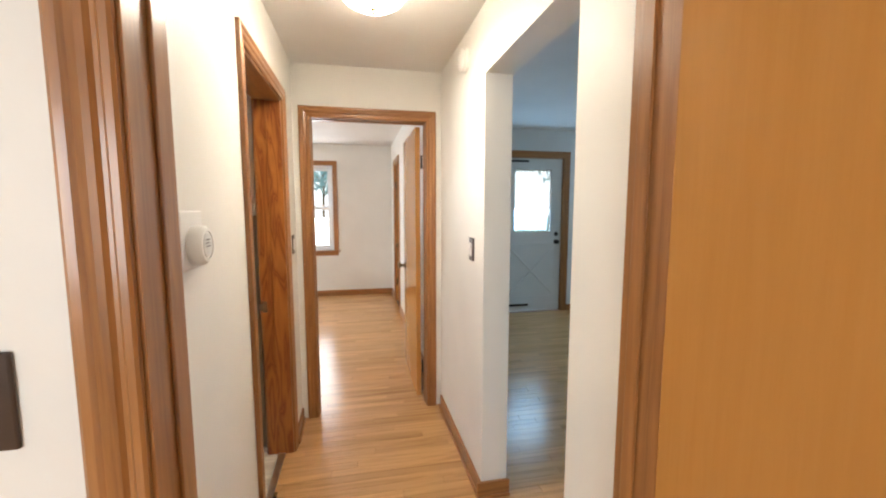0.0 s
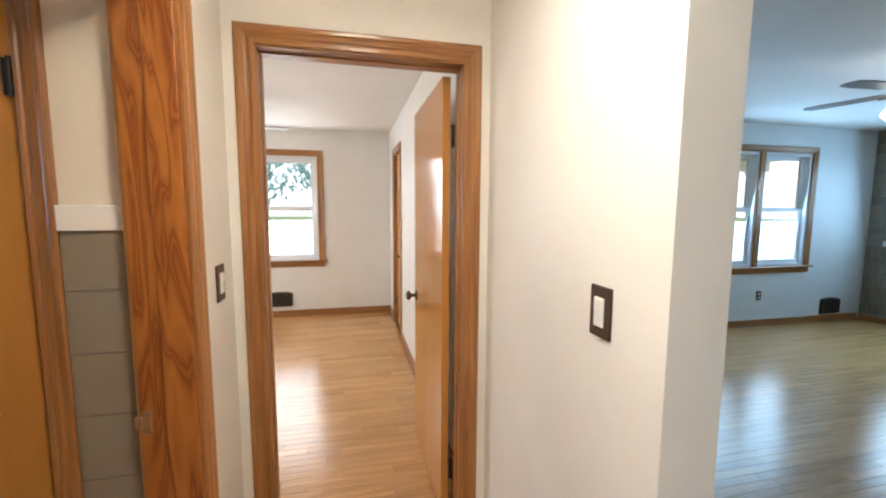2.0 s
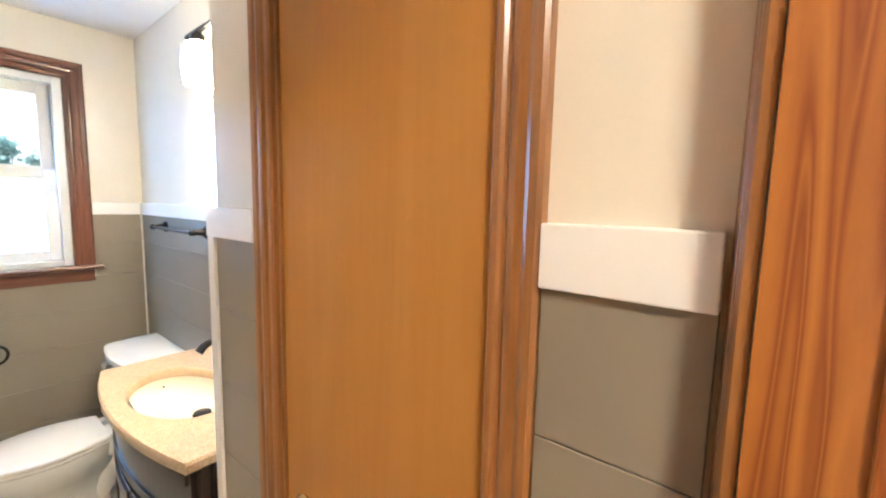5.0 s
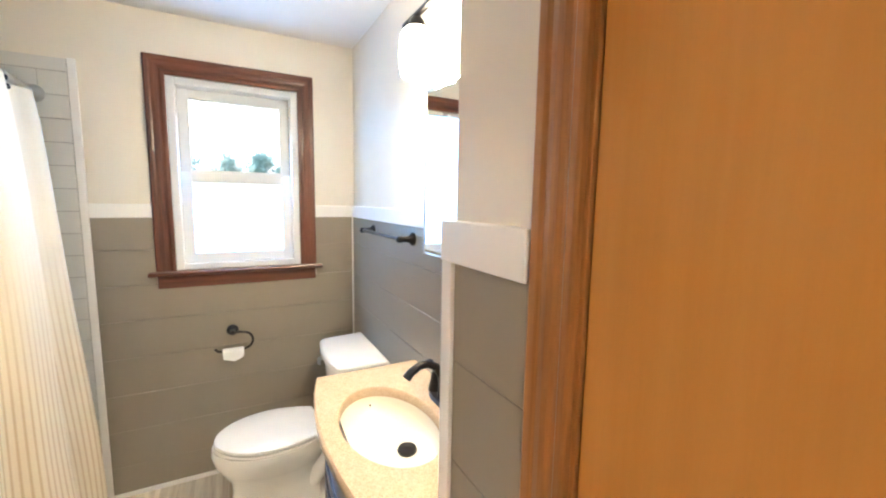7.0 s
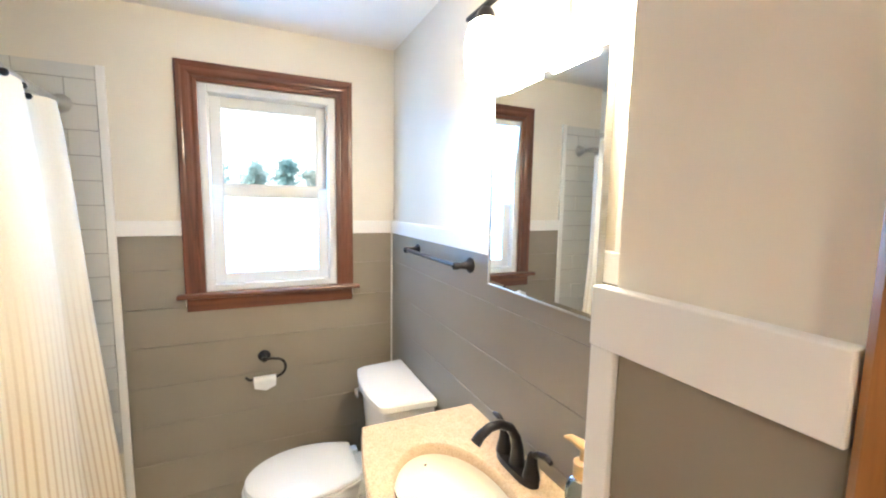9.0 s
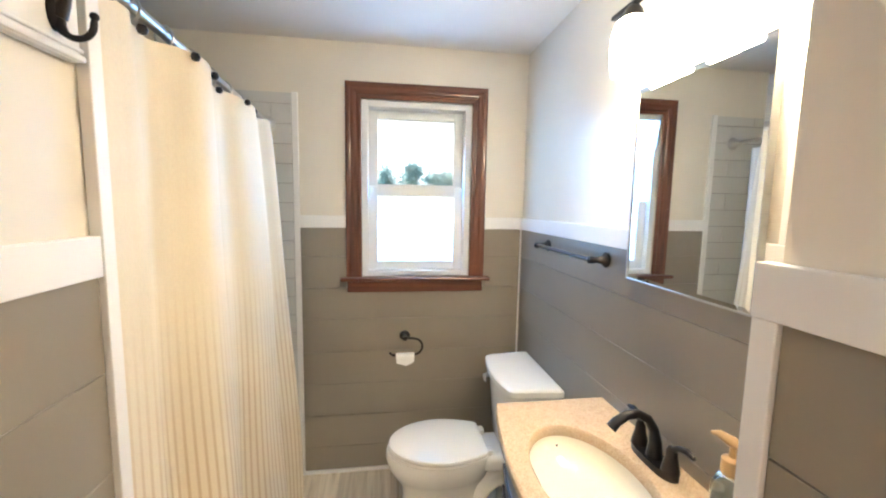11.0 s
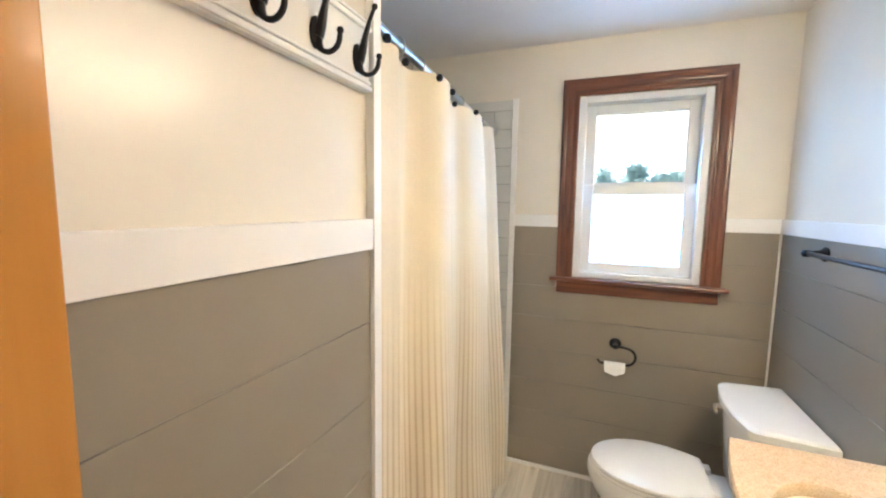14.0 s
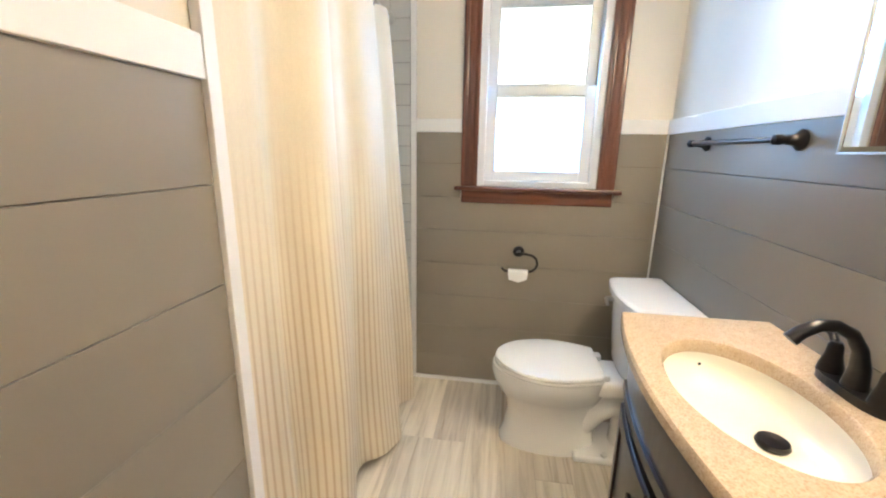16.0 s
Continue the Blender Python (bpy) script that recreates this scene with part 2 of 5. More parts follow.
bark = plain("tree_bark", (0.11, 0.085, 0.06), 0.9, 0, 0.3)
grass_mat = plain("lawn", (0.075, 0.11, 0.04), 0.9, 0, 0.35, 3)


# ---- geometry helpers ----
def finish(name, bm, mat, smooth=False):
    bmesh.ops.recalc_face_normals(bm, faces=bm.faces)
    me = bpy.data.meshes.new(name)
    bm.to_mesh(me)
    bm.free()
    me.materials.append(mat)
    if smooth:
        for p in me.polygons:
            p.use_smooth = True
        me.set_sharp_from_angle(angle=radians(40))
    return new(name, me)


def part(name, bm, mat, parent=None, label="", smooth=False):
    o = finish(name, bm, mat, smooth)
    if parent is not None:
        o.parent = parent
        w = parent.matrix_basis.copy()
        p = parent.parent
        while p is not None:
            w = p.matrix_basis @ parent.matrix_parent_inverse @ w
            p = p.parent
        o.matrix_parent_inverse = w.inverted()
    if label:
        tagged(o, label)
    return o


def thing(name, at, label, category, group="", kind=""):
    o = new(name)
    o.empty_display_size = 0.05
    o.location = at
    o.matrix_basis = Matrix.Translation(at)
    return tagged(o, label, category, group, kind)


def add_box(bm, x0, x1, y0, y1, z0, z1, bevel=0.0, seg=2):
    r = bmesh.ops.create_cube(bm, size=1.0, matrix=Matrix.LocRotScale(((x0 + x1) / 2, (y0 + y1) / 2, (z0 + z1) / 2), None, (abs(x1 - x0), abs(y1 - y0), abs(z1 - z0))))
    if bevel:
        es = list({e for v in r["verts"] for e in v.link_edges})
        bmesh.ops.bevel(bm, geom=es, offset=bevel, segments=seg, profile=0.5, affect="EDGES")
    return bm


def box(x0, x1, y0, y1, z0, z1, bevel=0.0, seg=2):
    return add_box(bmesh.new(), x0, x1, y0, y1, z0, z1, bevel, seg)


def lathe(profile, at, axis="z", n=32, bm=None, sx=1.0, sy=1.0, caps=True):
    """Turns rows of (radius, height) about an axis through at."""
    bm = bm or bmesh.new()
    rings = []
    for r, h in profile:
        ring = []
        for i in range(n):
            a = 2 * math.pi * i / n
            u, w = r * sx * math.cos(a), r * sy * math.sin(a)
            p = {"z": (u, w, h), "y": (u, h, w), "x": (h, u, w)}[axis]
            ring.append(bm.verts.new(Vector(at) + Vector(p)))
        rings.append(ring)
    for a, b in zip(rings, rings[1:]):
        for i in range(n):
            bm.faces.new((a[i], a[(i + 1) % n], b[(i + 1) % n], b[i]))
    for ring, r in ((rings[0], profile[0][0]), (rings[-1], profile[-1][0])):
        if caps and r > 1e-4:
            bm.faces.new(ring)
    return bm


def tube(points, radii, n=12, bm=None):
    """A rounded bar along points; radii is one number or one a point."""
    bm = bm or bmesh.new()
    pts = [Vector(p) for p in points]
    if not isinstance(radii, (list, tuple)):
        radii = [radii] * len(pts)
    rings, side = [], None
    for i, p in enumerate(pts):
        d = (pts[min(i + 1, len(pts) - 1)] - pts[max(i - 1, 0)]).normalized()
        if side is None:
            side = d.orthogonal().normalized()
        side = (side - d * side.dot(d)).normalized()
        up = d.cross(side)
        rings.append([bm.verts.new(p + (side * math.cos(2 * math.pi * k / n) + up * math.sin(2 * math.pi * k / n)) * radii[i]) for k in range(n)])
    for a, b in zip(rings, rings[1:]):
        for k in range(n):
            bm.faces.new((a[k], a[(k + 1) % n], b[(k + 1) % n], b[k]))
    bm.faces.new(rings[0])
    bm.faces.new(rings[-1])
    return bm


def prism(outline, z0, z1, bm=None):
    bm = bm or bmesh.new()
    lo = [bm.verts.new((x, y, z0)) for x, y in outline]
    hi = [bm.verts.new((x, y, z1)) for x, y in outline]
    n = len(outline)
    for i in range(n):
        bm.faces.new((lo[i], lo[(i + 1) % n], hi[(i + 1) % n], hi[i]))
    bm.faces.new(lo)
    bm.faces.new(hi)
    return bm


class Face:
    """A wall face: s runs along it, z up, d out of it into the room."""

    def __init__(self, axis, c, sign):
        self.axis, self.c, self.sign = axis, c, sign
        self.along = "y" if axis == "x" else "x"

    def at(self, s, z, d=0.0):
        c = self.c + self.sign * d
        return Vector((c, s, z)) if self.axis == "x" else Vector((s, c, z))

    def box(self, s0, s1, z0, z1, d0, d1, bevel=0.0, bm=None, seg=2):
        a, b = self.at(s0, z0, d0), self.at(s1, z1, d1)
        return add_box(bm or bmesh.new(), min(a.x, b.x), max(a.x, b.x), min(a.y, b.y), max(a.y, b.y), z0, z1, bevel, seg)

    def lathe(self, profile, s, z, n=24, bm=None):
        prof = [(r, h * self.sign) for r, h in profile]
        return lathe(prof, self.at(s, z), self.axis, n, bm)


def build_wall(name, axis, c0, c1, a0, a1, z0, z1, openings=(), mat=None, label=""):
    """A wall c0..c1 thick and a0..a1 long with openings (s0, s1, z0, z1) right through it."""
    bm = bmesh.new()
    ss = sorted({a0, a1, *[v for o in openings for v in o[:2]]})
    zs = sorted({z0, z1, *[v for o in openings for v in o[2:]]})
    verts, count = {}, {}
    for p, q in zip(ss, ss[1:]):
        for u, w in zip(zs, zs[1:]):
            if any(o[0] <= p and q <= o[1] and o[2] <= u and w <= o[3] for o in openings):
                continue
            k = [(c, s, z) for c in (c0, c1) for s in (p, q) for z in (u, w)]
            for f in ((0, 1, 3, 2), (4, 5, 7, 6), (0, 1, 5, 4), (2, 3, 7, 6), (0, 2, 6, 4), (1, 3, 7, 5)):
                key = frozenset(k[i] for i in f)
                count.setdefault(key, []).append([k[i] for i in f])
    for loops in count.values():
        if len(loops) == 1:
            vs = []
            for c, s, z in loops[0]:
                if (c, s, z) not in verts:
                    verts[c, s, z] = bm.verts.new((c, s, z) if axis == "x" else (s, c, z))
                vs.append(verts[c, s, z])
            bm.faces.new(vs)
    return tagged(finish(name, bm, mat or wall_paint), label or "painted plaster wall", "wall", "", "structure")


CASING = [(u, 0.82 * d) for u, d in [(0.0, 0.0), (0.0, 0.010), (0.004, 0.014), (0.012, 0.015), (0.016, 0.011), (0.021, 0.011), (0.026, 0.017), (0.034, 0.019), (0.044, 0.017), (0.050, 0.021), (0.060, 0.022), (0.065, 0.018), (0.065, 0.0)]]


def casing_leg(face, s_in, z0, z1, way, wide=0.065):
    """One upright of a moulded casing, mitred at its top; way -1 or 1 leads away from the opening."""
    bm = bmesh.new()
    k = wide / 0.065
    lo = [bm.verts.new(face.at(s_in + way * u * k, z0, d)) for u, d in CASING]
    hi = [bm.verts.new(face.at(s_in + way * u * k, z1 + u * k, d)) for u, d in CASING]
    n = len(lo)
    for i in range(n - 1):
        bm.faces.new((lo[i], lo[i + 1], hi[i + 1], hi[i]))
    bm.faces.new(lo)
    bm.faces.new(hi)
    return bm


def casing_head(face, s0, s1, z, wide=0.065):
    bm = bmesh.new()
    k = wide / 0.065
    lo = [bm.verts.new(face.at(s0 - u * k, z + u * k, d)) for u, d in CASING]
    hi = [bm.verts.new(face.at(s1 + u * k, z + u * k, d)) for u, d in CASING]
    for i in range(len(lo) - 1):
        bm.faces.new((lo[i], lo[i + 1], hi[i + 1], hi[i]))
    bm.faces.new(lo)
    bm.faces.new(hi)
    return bm


def door_frame(name, axis, c_lo, c_hi, s0, s1, top, label, sides=("lo", "hi"), stop=None, stop_wide=0.033, wide=0.065, figured=True):
    """Jambs, stops and moulded casings of a doorway through a wall c_lo..c_hi thick."""
    along = "y" if axis == "x" else "x"
    mid = (c_lo + c_hi) / 2
    base = (mid, (s0 + s1) / 2, 0) if axis == "x" else ((s0 + s1) / 2, mid, 0)
    t = thing(name, base, label, "door frame", "", "structure")
    f = Face(axis, c_lo, 1)
    dd = c_hi - c_lo
    jm = jamb_pine if figured else pine
    part("jamb", f.box(s0 - 0.018, s0, 0, top, 0.001, dd - 0.001, 0.001), jm["z"], t)
    part("jamb", f.box(s1, s1 + 0.018, 0, top, 0.001, dd - 0.001, 0.001), jm["z"], t)
    part("head_jamb", f.box(s0 - 0.018, s1 + 0.018, top, top + 0.018, 0.001, dd - 0.001, 0.001), pine[along], t)
    if stop is not None:
        part("stop", f.box(s0, s0 + 0.006, 0, top, stop, stop + stop_wide, 0.002), jm["z"], t)
        part("stop", f.box(s1 - 0.006, s1, 0, top, stop, stop + stop_wide, 0.002), jm["z"], t)
        part("stop", f.box(s0 + 0.006, s1 - 0.006, top - 0.006, top, stop, stop + stop_wide, 0.002), pine[along], t)
    for side in sides:
        g = Face(axis, c_lo, -1) if side == "lo" else Face(axis, c_hi, 1)
        r = 0.005
        part("casing", casing_leg(g, s0 - r, 0, top + r, -1, wide), pine["z"], t)
        part("casing", casing_leg(g, s1 + r, 0, top + r, 1, wide), pine["z"], t)
        part("casing_head", casing_head(g, s0 - r, s1 + r, top + r, wide), pine[along], t)
    return t


KNOB = [(0.030, 0.0), (0.032, 0.004), (0.027, 0.009), (0.012, 0.012), (0.010, 0.030), (0.016, 0.036), (0.026, 0.042), (0.029, 0.052), (0.026, 0.062), (0.015, 0.067), (0.0, 0.068)]


def window_unit(name, axis, c, sign, s0, s1, z0, z1, depth, trim, label, wide=0.075, frosted=False, mullion=False, sill=True, top_frac=0.5):
    """A double-hung window in its wall opening: casing, stool, apron, vinyl frame, two sashes with panes."""
    f = Face(axis, c, sign)
    al = f.along
    t = thing(name, f.at((s0 + s1) / 2, z0), label, "window", "", "structure")
    part("window_casing", casing_leg(f, s0, z0 - 0.01, z1, -1, wide), trim["z"], t)
    part("window_casing", casing_leg(f, s1, z0 - 0.01, z1, 1, wide), trim["z"], t)
    part("window_casing", casing_head(f, s0, s1, z1, wide), trim[al], t)
    if sill:
        part("window_sill", f.box(s0 - wide - 0.03, s1 + wide + 0.03, z0 - 0.03, z0 - 0.01, -0.03, 0.055, 0.006), trim[al], t)
        part("window_apron", f.box(s0 - wide + 0.005, s1 + wide - 0.005, z0 - 0.095, z0 - 0.03, 0.0, 0.02, 0.004), trim[al], t)
    else:
        part("window_casing", f.box(s0 - wide, s1 + wide, z0 - 0.01 - wide, z0 - 0.01, 0.0, 0.02, 0.003), trim[al], t)
    bays = [(s0, s1)]
    if mullion:
        m = (s0 + s1) / 2
        bays = [(s0, m - 0.035), (m + 0.035, s1)]
        part("mullion", f.box(m - 0.035, m + 0.035, z0 - 0.01, z1, -depth, 0.014, 0.004), trim["z"], t)
    for a, b in bays:
        fr = 0.035
        bm = bmesh.new()
        for q in ((a, a + fr, z0 - 0.01, z1), (b - fr, b, z0 - 0.01, z1), (a + fr, b - fr, z1 - fr, z1), (a + fr, b - fr, z0 - 0.01, z0 + fr * 0.6)):
            f.box(*q, -depth, -0.008, 0.003, bm, 1)
        frame_part = part("window_frame", bm, vinyl_white, t)
        zm = z0 + (z1 - z0) * top_frac
        for lo, hi, d, kind in ((z0 + fr * 0.6, zm + 0.018, -0.045, "lower"), (zm - 0.018, z1 - fr, -0.08, "upper")):
            st = 0.049
            p, q = a + fr, b - fr
            bm = bmesh.new()
            for r in ((p, p + st, lo, hi), (q - st, q, lo, hi), (p + st, q - st, hi - st, hi), (p + st, q - st, lo, lo + st)):
                f.box(*r, d - 0.03, d, 0.003, bm, 1)
            sash = part("sash", bm, vinyl_white, t)
            gl = part("pane", f.box(p + st - 0.004, q - st + 0.004, lo + st - 0.004, hi - st + 0.004, d - 0.018, d - 0.012), frosted_glass if frosted and kind == "lower" else clear_glass, sash)
            gl.visible_shadow = False
            if kind == "lower":
                part("sash_lock", f.box((p + q) / 2 - 0.03, (p + q) / 2 + 0.03, hi, hi + 0.012, d - 0.025, d - 0.003, 0.004), vinyl_white, sash)
    return t


# ---- structure ----
CEIL, CEIL2, TOPZ = 2.37, 2.47, 2.55
build_wall("wall_hall_west", "x", 0.17, 0.311, 1.18, 3.295, 0, TOPZ, [(2.127, 2.918, 0, 2.053)], label="off-white hall wall beside the bathroom doorway")
build_wall("wall_hall_end", "y", 3.295, 3.415, 0.17, 1.44, 0, TOPZ, [(0.402, 1.198, 0, 2.053)], label="off-white hall end wall round the bedroom doorway")
build_wall("wall_hall_east", "x", 1.29, 1.422, 1.18, 3.295, 0, TOPZ, [(1.515, 2.31, 0, 2.06)], label="off-white hall wall with an uncased opening")
build_wall("wall_near_bedroom", "y", 1.06, 1.18, -2.9, 1.44, 0, TOPZ, [(0.43, 1.223, 0, 2.053)], label="off-white wall round the near bedroom doorway")
build_wall("wall_bath_south", "y", 1.93, 2.037, -1.146, 0.17, 0, TOPZ, mat=cream_paint, label="bathroom wall with painted boards below a white rail")
build_wall("wall_tub_end", "x", -1.15, -1.03, 1.18, 1.93, 0, TOPZ, mat=cream_paint, label="plain wall at the end of the tub")
build_wall("wall_bath_window", "x", -2.74, -2.62, 1.18, 3.285, 0, TOPZ, [(2.372, 2.985, 1.135, 2.088)], mat=cream_paint, label="bathroom wall round the window")
build_wall("wall_bath_north", "y", 3.285, 3.415, -2.74, 0.17, 0, TOPZ, mat=cream_paint, label="bathroom wall behind vanity and toilet")
build_wall("wall_closet", "y", 2.957, 3.012, -0.805, 0.17, 0, TOPZ, [(-0.553, -0.057, 0, 2.053)], mat=cream_paint, label="wall round the linen closet door")
build_wall("wall_closet_side", "x", -0.805, -0.755, 3.012, 3.285, 0, TOPZ, mat=cream_paint, label="short return wall beside the vanity")
build_wall("wall_bedroom_east", "x", 1.28, 1.44, 3.415, 7.44, 0, TOPZ, [(6.10, 6.75, 0, 2.12)], label="white bedroom wall with a closet door")
build_wall("wall_bedroom_closet_back", "x", 1.6, 1.66, 5.9, 6.95, 0, TOPZ, label="plain closet wall")
build_wall("wall_bedroom_north", "y", 7.32, 7.44, -2.9, 1.28, 0, TOPZ, [(-0.62, 0.335, 0.755, 2.14)], label="white bedroom wall round the window")
build_wall("wall_bedroom_west", "x", -2.9, -2.78, 3.415, 7.32, 0, TOPZ, [(4.6, 6.1, 0.755, 2.14)], label="white bedroom side wall")
build_wall("wall_living_north", "y", 5.62, 5.74, 1.44, 7.55, 0, TOPZ, [(2.60, 3.513, 0, 2.138), (4.80, 6.40, 0.76, 2.17)], cool_paint, "pale living room wall with front door and window")
build_wall("wall_living_east", "x", 7.43, 7.55, -1.2, 5.62, 0, TOPZ, [(3.9, 5.35, 1.16, 2.05)], cool_paint, "living room wall clad in grey boards")
build_wall("wall_living_south", "y", -1.32, -1.2, 1.29, 7.55, 0, TOPZ, mat=cool_paint, label="plain living room wall")
build_wall("wall_living_west", "x", 1.29, 1.44, -2.3, 1.06, 0, TOPZ, label="wall between near bedroom and living room")
build_wall("wall_near_bedroom_south", "y", -2.42, -2.3, -2.9, 1.44, 0, TOPZ, [(-1.6, 0.0, 0.85, 2.15)], label="plain near bedroom wall")
build_wall("wall_near_bedroom_west", "x", -2.9, -2.78, -2.3, 1.06, 0, TOPZ, label="plain near bedroom side wall")


def slab_structure(name, x0, x1, y0, y1, z0, z1, mat, label, cat):
    return tagged(finish(name, box(x0, x1, y0, y1, z0, z1), mat), label, cat, "", "structure")


slab_structure("ceiling_hall", 0.311, 1.29, 1.18, 3.295, CEIL, TOPZ, ceiling_paint, "white painted hall ceiling", "ceiling")
slab_structure("ceiling_bath", -2.62, 0.17, 1.18, 3.285, CEIL - 0.01, TOPZ - 0.002, ceiling_paint, "white painted bathroom ceiling", "ceiling")
slab_structure("ceiling_bedroom", -2.78, 1.28, 3.415, 7.32, CEIL2, TOPZ, ceiling_paint, "white painted bedroom ceiling", "ceiling")
slab_structure("ceiling_living", 1.44, 7.43, -1.2, 5.62, CEIL2 + 0.02, TOPZ, ceiling_paint, "white painted living room ceiling", "ceiling")
slab_structure("ceiling_near_bedroom", -2.78, 1.29, -2.3, 1.06, CEIL2, TOPZ, ceiling_paint, "white painted near bedroom ceiling", "ceiling")
slab_structure("roof", -3.0, 7.6, -2.45, 7.5, TOPZ, TOPZ + 0.1, ceiling_paint, "plain roof slab closing the house", "roof")
slab_structure("subfloor", -2.9, 7.55, -2.4, 7.44, -0.12, -0.021, joint_dark, "dark wooden subfloor under the boards", "floor")

# doorways
door_frame("door_frame_bath", "x", 0.17, 0.311, 2.145, 2.90, 2.035, "honey pine frame of the bathroom doorway", stop=0.062, stop_wide=0.077)
door_frame("door_frame_bedroom", "y", 3.295, 3.415, 0.42, 1.18, 2.035, "honey pine frame of the far bedroom doorway", stop=0.05, figured=False)
door_frame("door_frame_near", "y", 1.06, 1.18, 0.448, 1.205, 2.035, "honey pine frame of the near bedroom doorway", sides=("lo",), stop=0.06, figured=False)
door_frame("door_frame_closet", "y", 2.957, 3.012, -0.535, -0.075, 2.035, "honey pine frame of the linen closet", sides=("lo",), figured=False)
door_frame("door_frame_bedroom_closet", "x", 1.28, 1.44, 6.118, 6.732, 2.10, "honey pine frame of the bedroom closet", sides=("lo",), figured=False)
door_frame("door_frame_front", "y", 5.62, 5.74, 2.618, 3.495, 2.12, "dark stained frame of the front door", sides=("lo",), figured=False, wide=0.085)


def hinge(parent, at, axis):
    x, y, z = at
    bm = lathe([(0.0, -0.05), (0.006, -0.048), (0.006, 0.048), (0.0, 0.05)], at, "z", 10)
    if axis == "x":
        add_box(bm, x - 0.018, x + 0.018, y + 0.002, y + 0.006, z - 0.045, z + 0.045)
    else:
        add_box(bm, x + 0.002, x + 0.006, y - 0.018, y + 0.018, z - 0.045, z + 0.045)
    return part("hinge", bm, bronze, parent)


def slab_door(name, x0, x1, y0, y1, label, hinges, hinge_axis, knobs, top=2.03, knob_mat=None):
    t = thing(name, ((x0 + x1) / 2, (y0 + y1) / 2, 0.01), label, "door", "", "structure")
    part("door_slab", box(x0, x1, y0, y1, 0.012, top, 0.002), slab_wood, t)
    for h in hinges:
        hinge(t, h, hinge_axis)
    for face, s, z in knobs:
        part("door_knob", face.lathe(KNOB, s, z), knob_mat or brass, t, "round metal knob", True)
    return t


slab_door("door_near_bedroom", 1.189, 1.224, 0.292, 1.05, "glossy birch slab door standing open into the near bedroom", [(1.227, 1.052, z) for z in (0.25, 1.78)], "y", [(Face("x", 1.189, -1), 0.355, 0.92)])
slab_door("door_bedroom", 1.128, 1.163, 3.44, 4.20, "glossy birch slab door standing open along the bedroom wall", [(1.170, 3.428, z) for z in (0.25, 1.78)], "y", [(Face("x", 1.128, -1), 4.135, 0.93), (Face("x", 1.163, 1), 4.135, 0.93)], 2.03, dark_brass)
slab_door("door_bath", -0.556, 0.163, 2.072, 2.107, "birch slab door standing open against the bathroom wall", [(0.164, 2.115, z) for z in (0.25, 1.78)], "x", [(Face("y", 2.107, 1), -0.52, 0.90)])
closet = slab_door("door_linen_closet", -0.532, -0.078, 2.962, 2.997, "closed birch slab door with a small scratch", [(-0.079, 2.954, z) for z in (0.25, 1.79)], "x", [(Face("y", 2.962, -1), -0.467, 0.905)])
part("scratch", prism([(-0.262, 2.9612), (-0.25, 2.9612), (-0.215, 2.9612), (-0.215, 2.9621), (-0.262, 2.9621)], 0.925, 0.932), joint_dark, closet, "dark scratch in the varnish")
slab_door("door_bedroom_closet", 1.30, 1.335, 6.121, 6.729, "closed birch slab door of the bedroom closet", [(1.295, 6.727, z) for z in (0.3, 1.8)], "y", [(Face("x", 1.30, -1), 6.185, 0.92)], 2.095, dark_brass)

# strike plate on the bathroom jamb
strike = thing("strike_plate", (0.18, 2.9, 0.89), "nickel strike plate let into the pine jamb", "strike plate")
part("plate", box(0.174, 0.196, 2.897, 2.8995, 0.86, 0.92, 0.001), nickel, strike)
part("lip", box(0.158, 0.175, 2.893, 2.8985, 0.872, 0.908, 0.001), nickel, strike)

# front door
fd = thing("door_front", (3.056, 5.66, 0.01), "white panelled front door with a curtained window, closed", "door", "", "structure")
F = Face("y", 5.655, -1)
bm = bmesh.new()
for q in ((2.622, 2.80, 0.012, 2.115), (3.335, 3.491, 0.012, 2.115), (2.80, 3.335, 1.97, 2.115), (2.80, 3.335, 0.012, 1.12)):
    F.box(*q, -0.04, 0.0, 0.0, bm)
part("door_slab", bm, cool_paint, fd)
bm = bmesh.new()
for q in ((2.70, 3.42, 0.20, 0.22), (2.70, 3.42, 0.93, 0.95), (2.70, 2.72, 0.22, 0.93), (3.40, 3.42, 0.22, 0.93)):
    F.box(*q, 0.0, 0.008, 0.002, bm, 1)
part("panel_moulding", bm, cool_paint, fd)
for k in (-1, 1):
    a = [F.at(3.06 + k * 0.33, 0.24, 0.003), F.at(3.06 - k * 0.33, 0.91, 0.003)]
    part("cross_brace", tube(a, 0.012, 6), cool_paint, fd)
part("door_knob", F.lathe(KNOB, 3.42, 0.98), bronze, fd, "dark round knob", True)
part("deadbolt", F.lathe([(0.028, 0), (0.03, 0.008), (0.02, 0.018), (0.0, 0.02)], 3.42, 1.09), bronze, fd, "dark deadbolt", True)
part("kick_guard", F.box(2.66, 3.02, 0.085, 0.115, 0.0, 0.02, 0.004), bronze, fd)
part("door_closer", tube([F.at(2.70, 2.075, 0.03), F.at(2.98, 2.075, 0.03)], 0.014, 10), bronze, fd)
pane_ = part("pane", F.box(2.80, 3.335, 1.12, 1.97, -0.025, -0.02), clear_glass, fd)
pane_.visible_shadow = False
bm = bmesh.new()
gr = []
